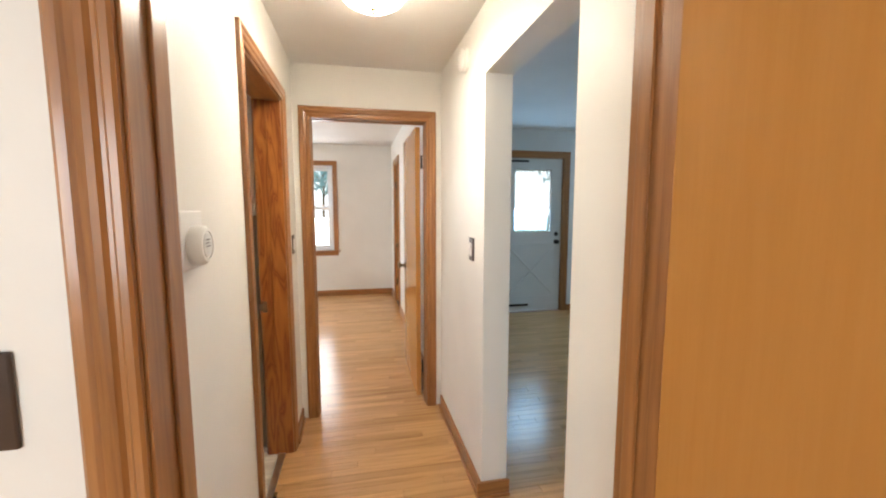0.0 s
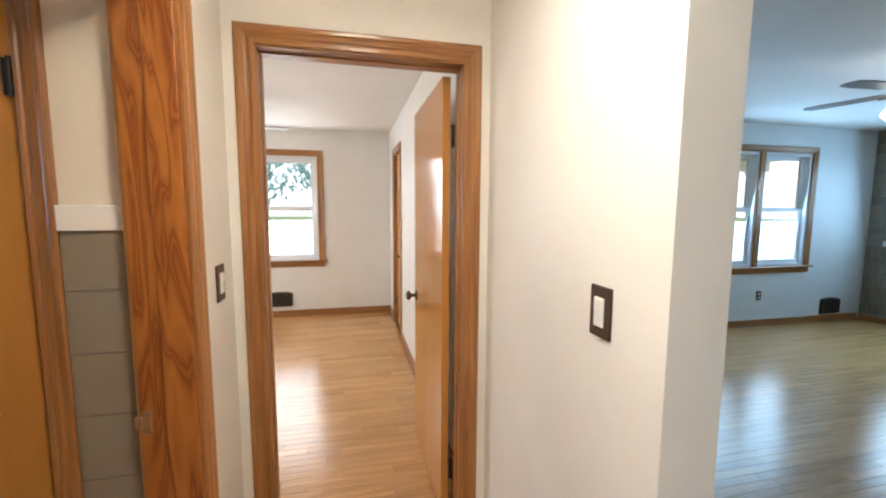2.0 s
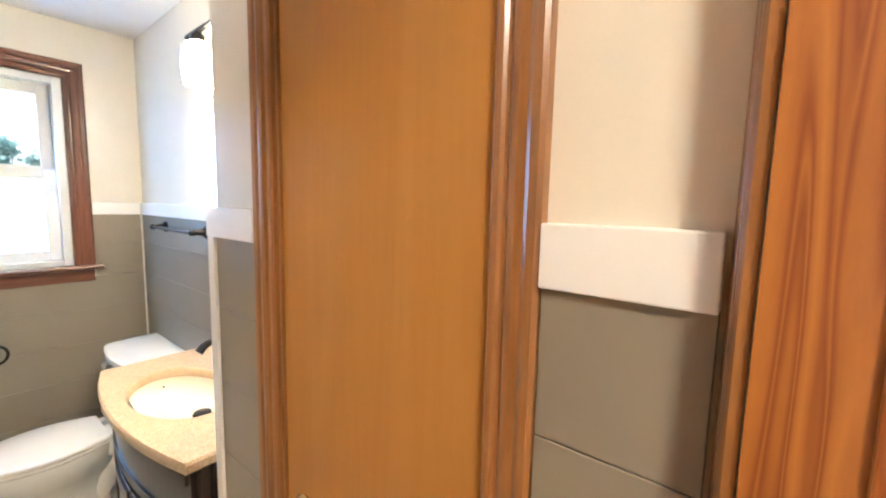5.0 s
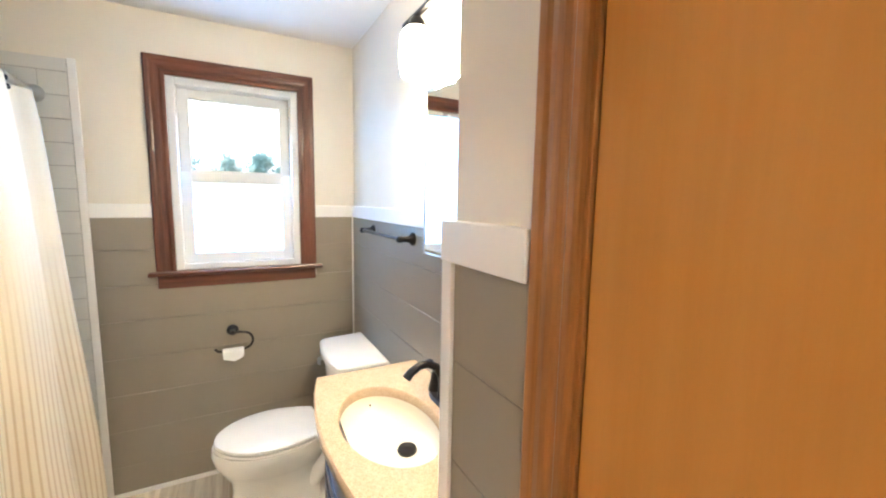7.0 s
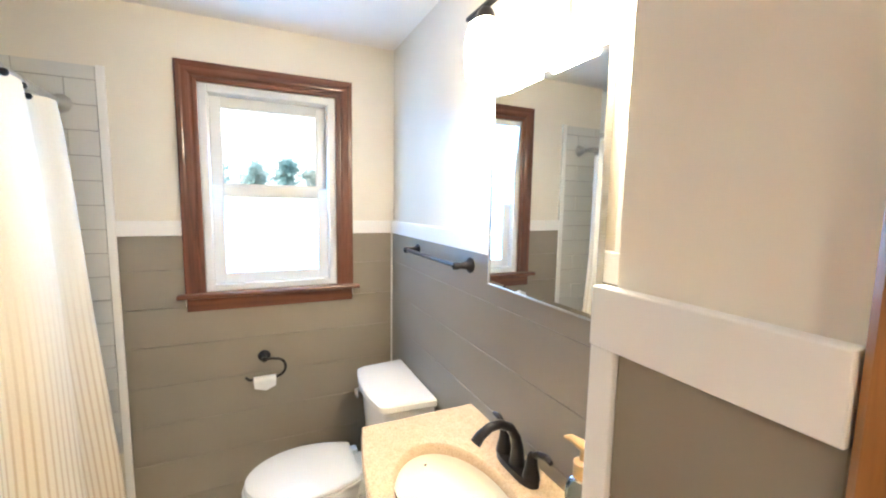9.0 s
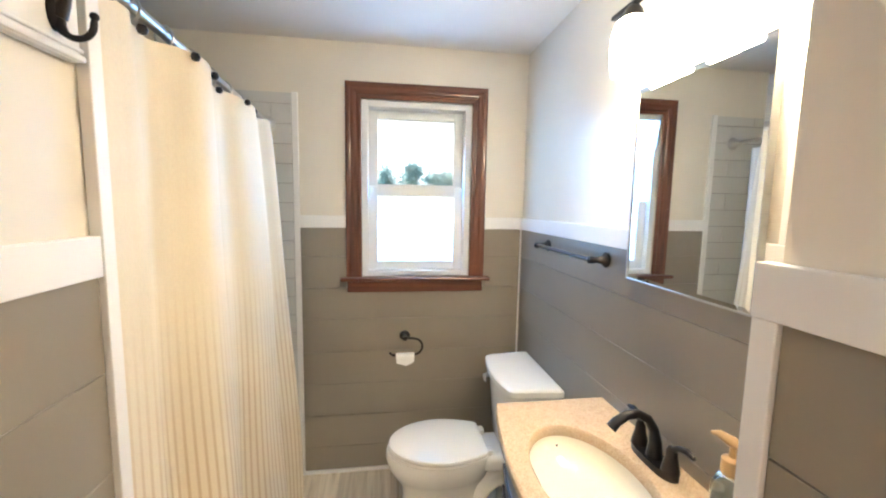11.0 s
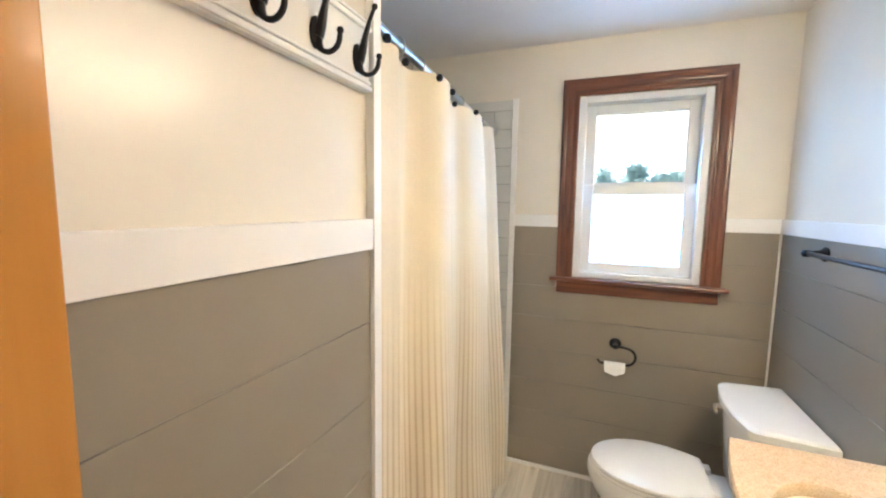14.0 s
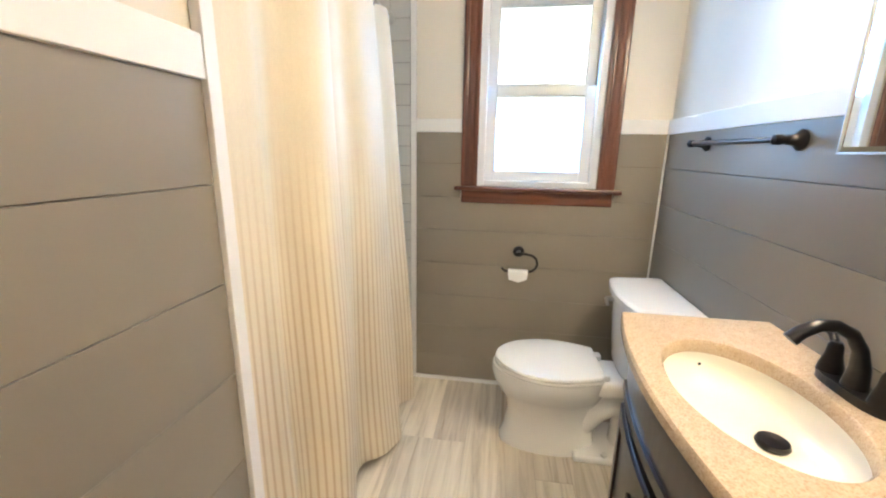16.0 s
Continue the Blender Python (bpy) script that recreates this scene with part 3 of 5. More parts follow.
for i in range(61):
    u = i / 60
    x = 2.80 + 0.53 * u
    d = -0.012 + 0.006 * math.sin(u * 46)
    sc = 0.012 * abs(math.sin(u * math.pi * 9))
    gr.append([bm.verts.new(F.at(x, 1.965 - j * (0.83 + sc) / 6, d)) for j in range(7)])
for a, b in zip(gr, gr[1:]):
    for j in range(6):
        bm.faces.new((a[j], b[j], b[j + 1], a[j + 1]))
sheer = material("sheer_white_curtain", 0.9)[0]
sheer.node_tree.nodes["Principled BSDF"].inputs["Base Color"].default_value = (0.9, 0.92, 0.93, 1)
sheer.node_tree.nodes["Principled BSDF"].inputs["Alpha"].default_value = 0.45
part("door_curtain", bm, sheer, fd, "sheer white scalloped curtain", True)

# windows
window_unit("window_bath", "x", -2.62, 1, 2.38, 2.975, 1.145, 2.08, 0.1, cherry, "white double-hung window in red-brown casing, lower pane frosted", 0.083, frosted=True)
window_unit("window_bedroom", "y", 7.32, -1, -0.61, 0.325, 0.765, 2.13, 0.1, pine, "white double-hung bedroom window in honey pine casing")
window_unit("window_bedroom_side", "x", -2.78, 1, 4.61, 6.09, 0.765, 2.13, 0.1, pine, "white double-hung side window in honey pine casing", mullion=True)
window_unit("window_living", "y", 5.62, -1, 4.81, 6.39, 0.77, 2.16, 0.1, pine, "pair of white double-hung windows in pine casing", mullion=True)
window_unit("window_living_east", "x", 7.43, -1, 3.91, 5.34, 1.17, 2.04, 0.1, {a: barn_board for a in "xyz"}, "white window in a grey boarded wall", 0.09, sill=False)


# ---- baseboards ----
def baseboard(face, s0, s1, mat=None, h=0.085, t=0.014, shoe=True):
    o = thing("baseboard", face.at((s0 + s1) / 2, 0), "honey pine baseboard with a shoe moulding", "baseboard", "", "structure")
    bm = face.box(s0, s1, 0, h, 0.0, t, 0.004)
    part("board", bm, mat or pine[face.along], o)
    if shoe:
        part("shoe_moulding", face.box(s0, s1, 0, 0.018, t, t + 0.012, 0.005), mat or pine[face.along], o)


baseboard(Face("x", 0.311, 1), 1.18, 2.07)
baseboard(Face("x", 0.311, 1), 2.975, 3.272)
baseboard(Face("x", 1.29, -1), 2.31, 3.272)
baseboard(Face("x", 1.29, -1), 1.18, 1.515)
baseboard(Face("y", 2.31, -1), 1.264, 1.436)
baseboard(Face("x", 1.28, -1), 3.43, 6.04)
baseboard(Face("x", 1.28, -1), 6.81, 7.30)
baseboard(Face("y", 7.32, -1), -2.78, 1.28)
baseboard(Face("y", 5.62, -1), 3.59, 7.41)
baseboard(Face("y", 5.62, -1), 1.46, 2.52)
baseboard(Face("x", 7.43, -1), -1.2, 5.60)

# ---- bathroom boards and trim ----
JOINTS = [0.022, 0.16, 0.345, 0.53, 0.715, 0.90, 1.075, 1.248, 1.404]
RAIL_T = 1.468


def wainscot(name, face, s0, s1, gaps=(), rail_ends=(0, 0), base=True, dz=0.0):
    """Shiplap boards under a white rail; gaps are (s0, s1, z0, z1) left free, such as a window."""
    o = thing(name, face.at((s0 + s1) / 2, 0), "taupe painted shiplap boards under a white rail", "wainscot", "", "structure")
    for a, b in zip(JOINTS, JOINTS[1:-1] + [JOINTS[-1] + dz]):
        runs = [(s0, s1)]
        for g in gaps:
            if g[2] < b - 0.02 and g[3] > a + 0.02:
                runs = [r for p, q in runs for r in ((p, min(q, g[0])), (max(p, g[1]), q)) if r[1] - r[0] > 0.01]
        for p, q in runs:
            part("board", face.box(p, q, a + 0.0008, b - 0.0008, 0.0005, 0.0105, 0.001, seg=1), shiplap_paint, o)
    runs = [(s0 - rail_ends[0], s1 + rail_ends[1])]
    for g in gaps:
        if g[2] < RAIL_T and g[3] > 1.41:
            runs = [r for p, q in runs for r in ((p, min(q, g[0])), (max(p, g[1]), q)) if r[1] - r[0] > 0.01]
    for p, q in runs:
        part("rail", face.box(p, q, 1.402 + dz, RAIL_T + dz, 0.0, 0.019, 0.002), trim_white, o)
    if base:
        part("base_strip", face.box(s0, s1, 0.0, 0.022, 0.0, 0.016, 0.003), trim_white, o)
    zt = min([g[2] for g in gaps] + [1.40])
    part("backing", face.box(s0, s1, 0.01, zt, 0.0001, 0.0006), joint_dark, o)
    for g in gaps:
        part("backing", face.box(s0, g[0], zt, 1.40, 0.0001, 0.0006), joint_dark, o)
        part("backing", face.box(g[1], s1, zt, 1.40, 0.0001, 0.0006), joint_dark, o)
    return o


wainscot("wainscot_window", Face("x", -2.62, 1), 2.062, 3.268, [(2.296, 3.059, 1.06, 2.2)])
wainscot("wainscot_north", Face("y", 3.285, -1), -2.60, -0.81)
wainscot("wainscot_closet_a", Face("y", 2.957, -1), -0.789, -0.607, rail_ends=(0.033, 0), dz=0.007)
wainscot("wainscot_closet_b", Face("y", 2.957, -1), -0.004, 0.149, dz=0.007)
wainscot("wainscot_south", Face("y", 2.037, 1), -1.118, 0.149, dz=0.008)
for nm, q in (("corner_trim", (-2.619, -2.605, 3.269, 3.284, 0.0, 1.402)), ("tile_edge_trim", (-2.619, -2.603, 2.032, 2.061, 0.0, 2.092)),
              ("outside_corner_trim", (-0.822, -0.790, 2.94, 2.956, 0.0, 1.4085)), ("partition_trim", (-1.149, -1.119, 2.038, 2.058, 0.0, 2.36))):
    tagged(finish(nm, box(*q, 0.002), trim_white), "white painted wooden trim strip", "trim", "", "structure")

# floors: base sheets under the boards
slab_structure("floor_bath_base", -2.62, 0.25, 1.18, 3.285, -0.02, -0.004, joint_grey, "grey joints under bathroom planks", "floor")
thr = thing("threshold", (0.25, 2.52, 0), "narrow metal strip between oak and bathroom planks", "threshold", "", "structure")
part("strip", box(0.225, 0.262, 2.146, 2.899, 0.0, 0.006, 0.002), nickel, thr)
# ---- bathroom things ----
# vanity cabinet with a bowed front
def bow(x, ends, mid, x0=-1.685, x1=-0.86):
    c, h = (x0 + x1) / 2, (x1 - x0) / 2
    return ends + (mid - ends) * (1 - ((x - c) / h) ** 2)


def bow_outline(x0, x1, ends, mid, back, n=24):
    pts = [(x0 + (x1 - x0) * i / n, bow(x0 + (x1 - x0) * i / n, ends, mid)) for i in range(n + 1)]
    return pts + [(x1, back), (x0, back)]


van = thing("vanity_cabinet", (-1.28, 3.06, 0), "espresso wooden vanity cabinet with a bowed front", "vanity")
part("body", prism(bow_outline(-1.665, -0.885, 2.935, 2.88, 3.262), 0.09, 0.68), espresso, van)
skirt = [(-1.665 + 0.78 * i / 24, bow(-1.665 + 0.78 * i / 24, 2.935, 2.88)) for i in range(25)]
part("front_rail", prism(skirt + [(x, y + 0.02) for x, y in reversed(skirt)], 0.68, 0.827), espresso, van)
for x in (-1.665, -0.903):
    part("side_panel", box(x, x + 0.018, 2.957, 3.262, 0.68, 0.827), espresso, van)
part("plinth", prism(bow_outline(-1.64, -0.91, 2.975, 2.925, 3.26), 0.0, 0.09), espresso, van)


def bow_panel(xa, xb, z0, z1, proud, n=10):
    pts = [(xa + (xb - xa) * i / n, bow(xa + (xb - xa) * i / n, 2.935, 2.88) - proud) for i in range(n + 1)]
    back = [(x, y + proud + 0.004) for x, y in reversed(pts)]
    return prism(pts + back, z0, z1)


for xa, xb, kx in ((-1.645, -1.28, -1.315), (-1.27, -0.905, -1.235)):
    dr = part("cabinet_door", bow_panel(xa, xb, 0.11, 0.60, 0.014), espresso, van)
    for a, b, u, w in ((xa + 0.01, xb - 0.01, 0.545, 0.59), (xa + 0.01, xb - 0.01, 0.12, 0.165), (xa + 0.01, xa + 0.055, 0.165, 0.545), (xb - 0.055, xb - 0.01, 0.165, 0.545)):
        part("frame_rail", bow_panel(a, b, u, w, 0.022, 6), espresso, dr)
    y = bow(kx, 2.935, 2.88) - 0.022
    part("knob", lathe([(0.006, 0.0), (0.005, -0.012), (0.014, -0.018), (0.015, -0.026), (0.0, -0.03)], (kx, y, 0.55), "y", 16), bronze, dr, "dark round knob", True)
drw = part("drawer_front", bow_panel(-1.645, -0.905, 0.635, 0.80, 0.014, 20), espresso, van)
for u, w in ((0.64, 0.668), (0.767, 0.795)):
    part("frame_rail", bow_panel(-1.635, -0.915, u, w, 0.022, 20), espresso, drw)

# stone top with an oval cut-out and basin
top = thing("stone_countertop", (-1.28, 3.06, 0.828), "speckled tan stone top on the vanity", "countertop")
CX, CY, RX, RY = -1.297, 3.022, 0.222, 0.138
ol = bow_outline(-1.685, -0.86, 2.885, 2.825, 3.28, 60)
per = [Vector((p[0], p[1], 0)) for p in ol]
N = 72
bm = bmesh.new()


def edge_at(a):
    """Where a ray from the basin's centre meets the outline of the top."""
    o, d = Vector((CX, CY, 0)), Vector((math.cos(a), math.sin(a), 0))
    best = 9.0
    for p, q in zip(per, per[1:] + per[:1]):
        e = q - p
        den = d.x * e.y - d.y * e.x
        if abs(den) > 1e-9:
            w = p - o
            t, u = (w.x * e.y - w.y * e.x) / den, (w.x * d.y - w.y * d.x) / den
            if t > 0 and -1e-6 <= u <= 1 + 1e-6:
                best = min(best, t)
    return o + d * best


angs = sorted([2 * math.pi * i / N for i in range(N)] + [math.atan2(p.y - CY, p.x - CX) % (2 * math.pi) for p in (per[0], per[60], per[61], per[62])])
rows_ = []
for a in angs:
    e = edge_at(a)
    c = Vector((CX + RX * math.cos(a), CY + RY * math.sin(a), 0))
    inn = (Vector((CX, CY, 0)) - e).normalized() * 0.006
    rows_.append([bm.verts.new((v.x, v.y, z)) for v, z in ((c, 0.828), (c, 0.854), (c + (e - c).normalized() * 0.005, 0.86), (e + inn, 0.86), (e, 0.854), (e, 0.834), (e + inn, 0.828))])
for a, b in zip(rows_, rows_[1:] + rows_[:1]):
    for j in range(7):
        k = (j + 1) % 7
        bm.faces.new((a[j], b[j], b[k], a[k]))
part("slab", bm, stone, top, smooth=True)
basin = thing("sink_basin", (CX, CY, 0.70), "cream oval basin under the stone top with a dark drain", "sink")
part("bowl", lathe([(1.0, 0.832), (1.0, 0.826), (0.985, 0.81), (0.94, 0.785), (0.82, 0.762), (0.6, 0.752), (0.3, 0.748), (0.1, 0.746), (0.0, 0.745), (0.0, 0.735), (0.7, 0.735), (0.95, 0.755), (1.03, 0.80), (1.04, 0.827)], (CX, CY, 0), "z", 64, None, RX + 0.004, RY + 0.004, False), cream_ceramic, basin, smooth=True)
part("drain_stopper", lathe([(0.026, 0.748), (0.03, 0.756), (0.027, 0.764), (0.0, 0.767)], (CX + 0.01, CY + 0.055, 0), "z", 24), bronze, basin, "dark bronze stopper", True)
part("overflow_hole", lathe([(0.0, -0.001), (0.004, 0.0), (0.0, 0.002)], (CX - 0.215, CY + 0.01, 0.80), "x", 12), bronze, basin)

# two-handle faucet
fx, fy = -1.32, 3.216
fau = thing("faucet", (fx, fy, 0.86), "dark bronze two-handle arched faucet", "faucet")
ring = [(fx + 0.085 * math.copysign(abs(math.cos(a)) ** 0.6, math.cos(a)), fy + 0.028 * math.sin(a)) for a in [2 * math.pi * i / 40 for i in range(40)]]
part("base_plate", prism(ring, 0.86, 0.878), bronze, fau)
sp_pts = [(fx, fy, 0.876), (fx, fy, 0.92), (fx, fy - 0.008, 0.955), (fx, fy - 0.028, 0.985), (fx, fy - 0.058, 1.0), (fx, fy - 0.088, 0.998), (fx, fy - 0.115, 0.982), (fx, fy - 0.13, 0.965)]
part("spout", tube(sp_pts, [0.022, 0.0165, 0.0135, 0.0125, 0.012, 0.0125, 0.0135, 0.0145], 16), bronze, fau, smooth=True)
for k in (-1, 1):
    hx = fx + k * 0.062
    hd = part("handle", lathe([(0.023, 0.876), (0.021, 0.89), (0.015, 0.915), (0.013, 0.935), (0.009, 0.942), (0.0, 0.944)], (hx, fy, 0), "z", 20), bronze, fau, smooth=True)
    part("lever", tube([(hx, fy, 0.935), (hx + k * 0.02, fy + 0.004, 0.95), (hx + k * 0.045, fy + 0.006, 0.956), (hx + k * 0.065, fy + 0.005, 0.953)], [0.008, 0.008, 0.009, 0.006], 10), bronze, hd, smooth=True)

SX, SY = -1.10, 3.225
soap = thing("soap_bottle", (SX, SY, 0.86), "clear bluish soap bottle with a tan pump on the vanity", "soap dispenser")
part("bottle", lathe([(0.028, 0.0), (0.033, 0.004), (0.034, 0.04), (0.031, 0.055), (0.034, 0.07), (0.033, 0.095), (0.024, 0.112), (0.015, 0.118), (0.014, 0.126)], (SX, SY, 0.8602), "z", 28), soap_glass, soap, smooth=True)
part("collar", lathe([(0.019, 0.122), (0.019, 0.155), (0.016, 0.158), (0.007, 0.160), (0.006, 0.184)], (SX, SY, 0.86), "z", 20), tan_plastic, soap, smooth=True)
part("pump_head", tube([(SX + 0.014, SY + 0.003, 1.049), (SX - 0.004, SY, 1.052), (SX - 0.03, SY - 0.006, 1.055), (SX - 0.046, SY - 0.009, 1.049)], [0.010, 0.012, 0.008, 0.004], 12), tan_plastic, soap, smooth=True)


# toilet
def egg(cx, cy, rx, front, back, n=40, sq=1.0):
    """An elongated outline with its front towards -y."""
    pts = []
    for i in range(n):
        a = 2 * math.pi * i / n
        sx, sy = math.cos(a), math.sin(a)
        pts.append((cx + rx * math.copysign(abs(sx) ** sq, sx), cy + (back if sy > 0 else front) * sy))
    return pts


def loft(rings, bm=None):
    bm = bm or bmesh.new()
    vs = [[bm.verts.new(p) for p in r] for r in rings]
    n = len(vs[0])
    for a, b in zip(vs, vs[1:]):
        for i in range(n):
            bm.faces.new((a[i], a[(i + 1) % n], b[(i + 1) % n], b[i]))
    bm.faces.new(vs[0])
    bm.faces.new(vs[-1])
    return bm


def at_z(outline, z):
    return [(x, y, z) for x, y in outline]


def lid_outline(cx, grow, y_back=2.972, half_back=0.138, n=28):
    """Rounded front, sides drawn in towards a straight back edge."""
    rx, front, cy = 0.186 + grow, 0.252 + grow, 2.775
    pts = [(cx - rx * math.cos(math.pi * i / n), cy - front * math.sin(math.pi * i / n)) for i in range(n + 1)]
    side = [(cx + rx + (half_back + grow - rx) * k ** 1.7, cy + (y_back - cy - 0.012) * k) for k in (0.2, 0.4, 0.6, 0.8, 1.0)]
    back = [(cx + half_back + grow - 0.012, y_back + grow), (cx - half_back - grow + 0.012, y_back + grow)]
    return pts + side + back + [(2 * cx - x, y) for x, y in reversed(side)]


TX = -2.195
toi = thing("toilet", (TX, 2.9, 0), "white ceramic two-piece toilet with closed lid", "toilet")
part("bowl", loft([at_z(egg(TX, 2.79, 0.112, 0.232, 0.20, sq=0.8), 0.0), at_z(egg(TX, 2.79, 0.112, 0.232, 0.20, sq=0.8), 0.02), at_z(egg(TX, 2.79, 0.10, 0.215, 0.19, sq=0.85), 0.06), at_z(egg(TX, 2.79, 0.092, 0.20, 0.19, sq=0.9), 0.16), at_z(egg(TX, 2.785, 0.10, 0.205, 0.20), 0.215), at_z(egg(TX, 2.78, 0.135, 0.232, 0.22), 0.26), at_z(egg(TX, 2.775, 0.172, 0.256, 0.235), 0.315), at_z(egg(TX, 2.775, 0.186, 0.266, 0.24), 0.36), at_z(egg(TX, 2.775, 0.182, 0.262, 0.24), 0.385)]), ceramic, toi, smooth=True)
part("deck", box(TX - 0.11, TX + 0.11, 2.95, 3.23, 0.30, 0.384, 0.03, 4), ceramic, toi, smooth=True)
part("trapway", tube([(TX, 2.90, 0.10), (TX, 2.97, 0.20), (TX, 3.05, 0.25), (TX, 3.12, 0.20), (TX, 3.14, 0.10), (TX, 3.14, 0.0)], [0.07, 0.075, 0.078, 0.08, 0.085, 0.09], 20), ceramic, toi, smooth=True)
part("seat", loft([at_z(lid_outline(TX, -0.004), 0.386), at_z(lid_outline(TX, 0.002), 0.391), at_z(lid_outline(TX, 0.0), 0.402)]), ceramic, toi, smooth=True)
part("lid", loft([at_z(lid_outline(TX, -0.004), 0.4045), at_z(lid_outline(TX, 0.001), 0.410), at_z(lid_outline(TX, -0.002), 0.419), at_z(lid_outline(TX, -0.016), 0.426)]), ceramic, toi, smooth=True)
for k in (-1, 1):
    part("seat_hinge", box(TX + k * 0.085 - 0.022, TX + k * 0.085 + 0.022, 2.962, 3.0, 0.386, 0.414, 0.006), ceramic, toi)
    part("bolt_cap", lathe([(0.014, 0.0), (0.013, 0.012), (0.0, 0.018)], (TX + k * 0.115, 3.01, 0.033), "z", 12), ceramic, toi, smooth=True)
part("foot_flange", box(TX - 0.135, TX + 0.135, 2.88, 3.10, 0.0, 0.035, 0.012, 3), ceramic, toi, smooth=True)


def tank_ring(z, w, y0, y1, belly):
    """Front bowed, its corners rounded and drawn in from the wider back."""
    front = [(TX + u * (w - 0.055), y0 + belly * u * u, z) for u in [-1 + i / 6 for i in range(13)]]
    turn = [(w - 0.055 + 0.04 * math.sin(a), y0 + belly + 0.045 * (1 - math.cos(a))) for a in [math.pi / 2 * i / 5 for i in range(1, 6)]]
    right = [(TX + x, y, z) for x, y in turn]
    left = [(TX - x, y, z) for x, y in reversed(turn)]
    return front + right + [(TX + w, y1, z), (TX - w, y1, z)] + left


part("tank", loft([tank_ring(0.384, 0.198, 3.055, 3.255, 0.02), tank_ring(0.42, 0.21, 3.04, 3.258, 0.02), tank_ring(0.712, 0.226, 3.022, 3.262, 0.02)]), ceramic, toi, smooth=True)
part("tank_lid", loft([tank_ring(0.712, 0.232, 3.012, 3.266, 0.022), tank_ring(0.718, 0.238, 3.004, 3.268, 0.022), tank_ring(0.742, 0.238, 3.004, 3.268, 0.022), tank_ring(0.75, 0.230, 3.012, 3.264, 0.022), tank_ring(0.7505, 0.215, 3.027, 3.25, 0.022)]), ceramic, toi, smooth=True)
lev = part("flush_lever", tube([(TX - 0.15, 3.06, 0.665), (TX - 0.15, 3.025, 0.665), (TX - 0.145, 3.012, 0.665), (TX - 0.11, 3.006, 0.66), (TX - 0.09, 3.006, 0.657)], [0.011, 0.011, 0.009, 0.007, 0.006], 10), nickel, toi, "chrome lever", True)

# paper holder on the window wall
FW = Face("x", -2.62, 1)
tp = thing("paper_holder", FW.at(2.615, 0.80), "dark bronze hook-shaped paper holder", "toilet paper holder")
part("rosette", FW.lathe([(0.028, 0.0105), (0.029, 0.016), (0.02, 0.024), (0.011, 0.03), (0.010, 0.07), (0.012, 0.075), (0.0, 0.08)], 2.615, 0.80), bronze, tp, smooth=True)
arc = [FW.at(2.615, 0.80, 0.068), FW.at(2.655, 0.80, 0.068)]
arc += [FW.at(2.665 + 0.045 * math.sin(a), 0.752 + 0.045 * math.cos(a), 0.068) for a in [math.pi * i / 10 for i in range(11)]]
arc += [FW.at(2.60, 0.704, 0.068), FW.at(2.545, 0.706, 0.068), FW.at(2.53, 0.722, 0.068)]
part("hook", tube(arc, 0.0065, 10), bronze, tp, smooth=True)
roll = thing("paper_roll", FW.at(2.615, 0.69, 0.068), "almost used up white toilet paper roll with a torn sheet", "toilet paper")
part("core", tube([FW.at(2.565, 0.699, 0.068), FW.at(2.665, 0.699, 0.068)], 0.019, 20), paper, roll, smooth=True)
bm = bmesh.new()
q = [FW.at(2.567, 0.70, 0.088), FW.at(2.663, 0.70, 0.088), FW.at(2.663, 0.672, 0.090), FW.at(2.62, 0.652, 0.091), FW.at(2.567, 0.668, 0.090)]
lo_ = [bm.verts.new(p) for p in q]
hi_ = [bm.verts.new(p + Vector((0.0012, 0, 0))) for p in q]
bm.faces.new(lo_)
bm.faces.new(hi_)
for i in range(5):
    bm.faces.new((lo_[i], lo_[(i + 1) % 5], hi_[(i + 1) % 5], hi_[i]))
part("sheet", bm, paper, roll)

# towel bar
FN = Face("y", 3.285, -1)
tb = thing("towel_bar", FN.at(-1.96, 1.35), "dark bronze towel bar on the boarded wall", "towel bar")
for s in (-2.212, -1.708):
    part("post", FN.lathe([(0.027, 0.0105), (0.028, 0.016), (0.022, 0.022), (0.014, 0.03), (0.011, 0.055), (0.014, 0.064), (0.013, 0.078), (0.0, 0.084)], s, 1.352), bronze, tb, smooth=True)
part("bar", tube([FN.at(-2.212, 1.352, 0.066), FN.at(-1.708, 1.352, 0.066)], 0.0085, 12), bronze, tb, smooth=True)

# mirror cabinet
mc = thing("wall_mirror", FN.at(-1.33, 1.32), "clear wall mirror with thin metal edges above the vanity", "mirror")
part("backing", FN.box(-1.543, -1.118, 1.324, 1.876, 0.0195, 0.033), nickel, mc)
bm = bmesh.new()
rr = [(-1.546, -1.115, 1.32, 1.88, 0.033), (-1.546, -1.115, 1.32, 1.88, 0.0355), (-1.534, -1.127, 1.332, 1.868, 0.038)]
loops = [[bm.verts.new(FN.at(s, z, d)) for s, z in ((a, u), (b, u), (b, w), (a, w))] for a, b, u, w, d in rr]
for a, b in zip(loops, loops[1:]):
    for i in range(4):
        bm.faces.new((a[i], a[(i + 1) % 4], b[(i + 1) % 4], b[i]))
bm.faces.new(loops[0])
bm.faces.new(loops[-1])
part("mirror_glass", bm, mirror_mat, mc)
part("edge_frame", FN.box(-1.548, -1.113, 1.3165, 1.3195, 0.02, 0.0385), nickel, mc)
part("edge_frame", FN.box(-1.5485, -1.5465, 1.3165, 1.8825, 0.02, 0.0385), nickel, mc)
part("edge_frame", FN.box(-1.1145, -1.1125, 1.3165, 1.8825, 0.02, 0.0385), nickel, mc)
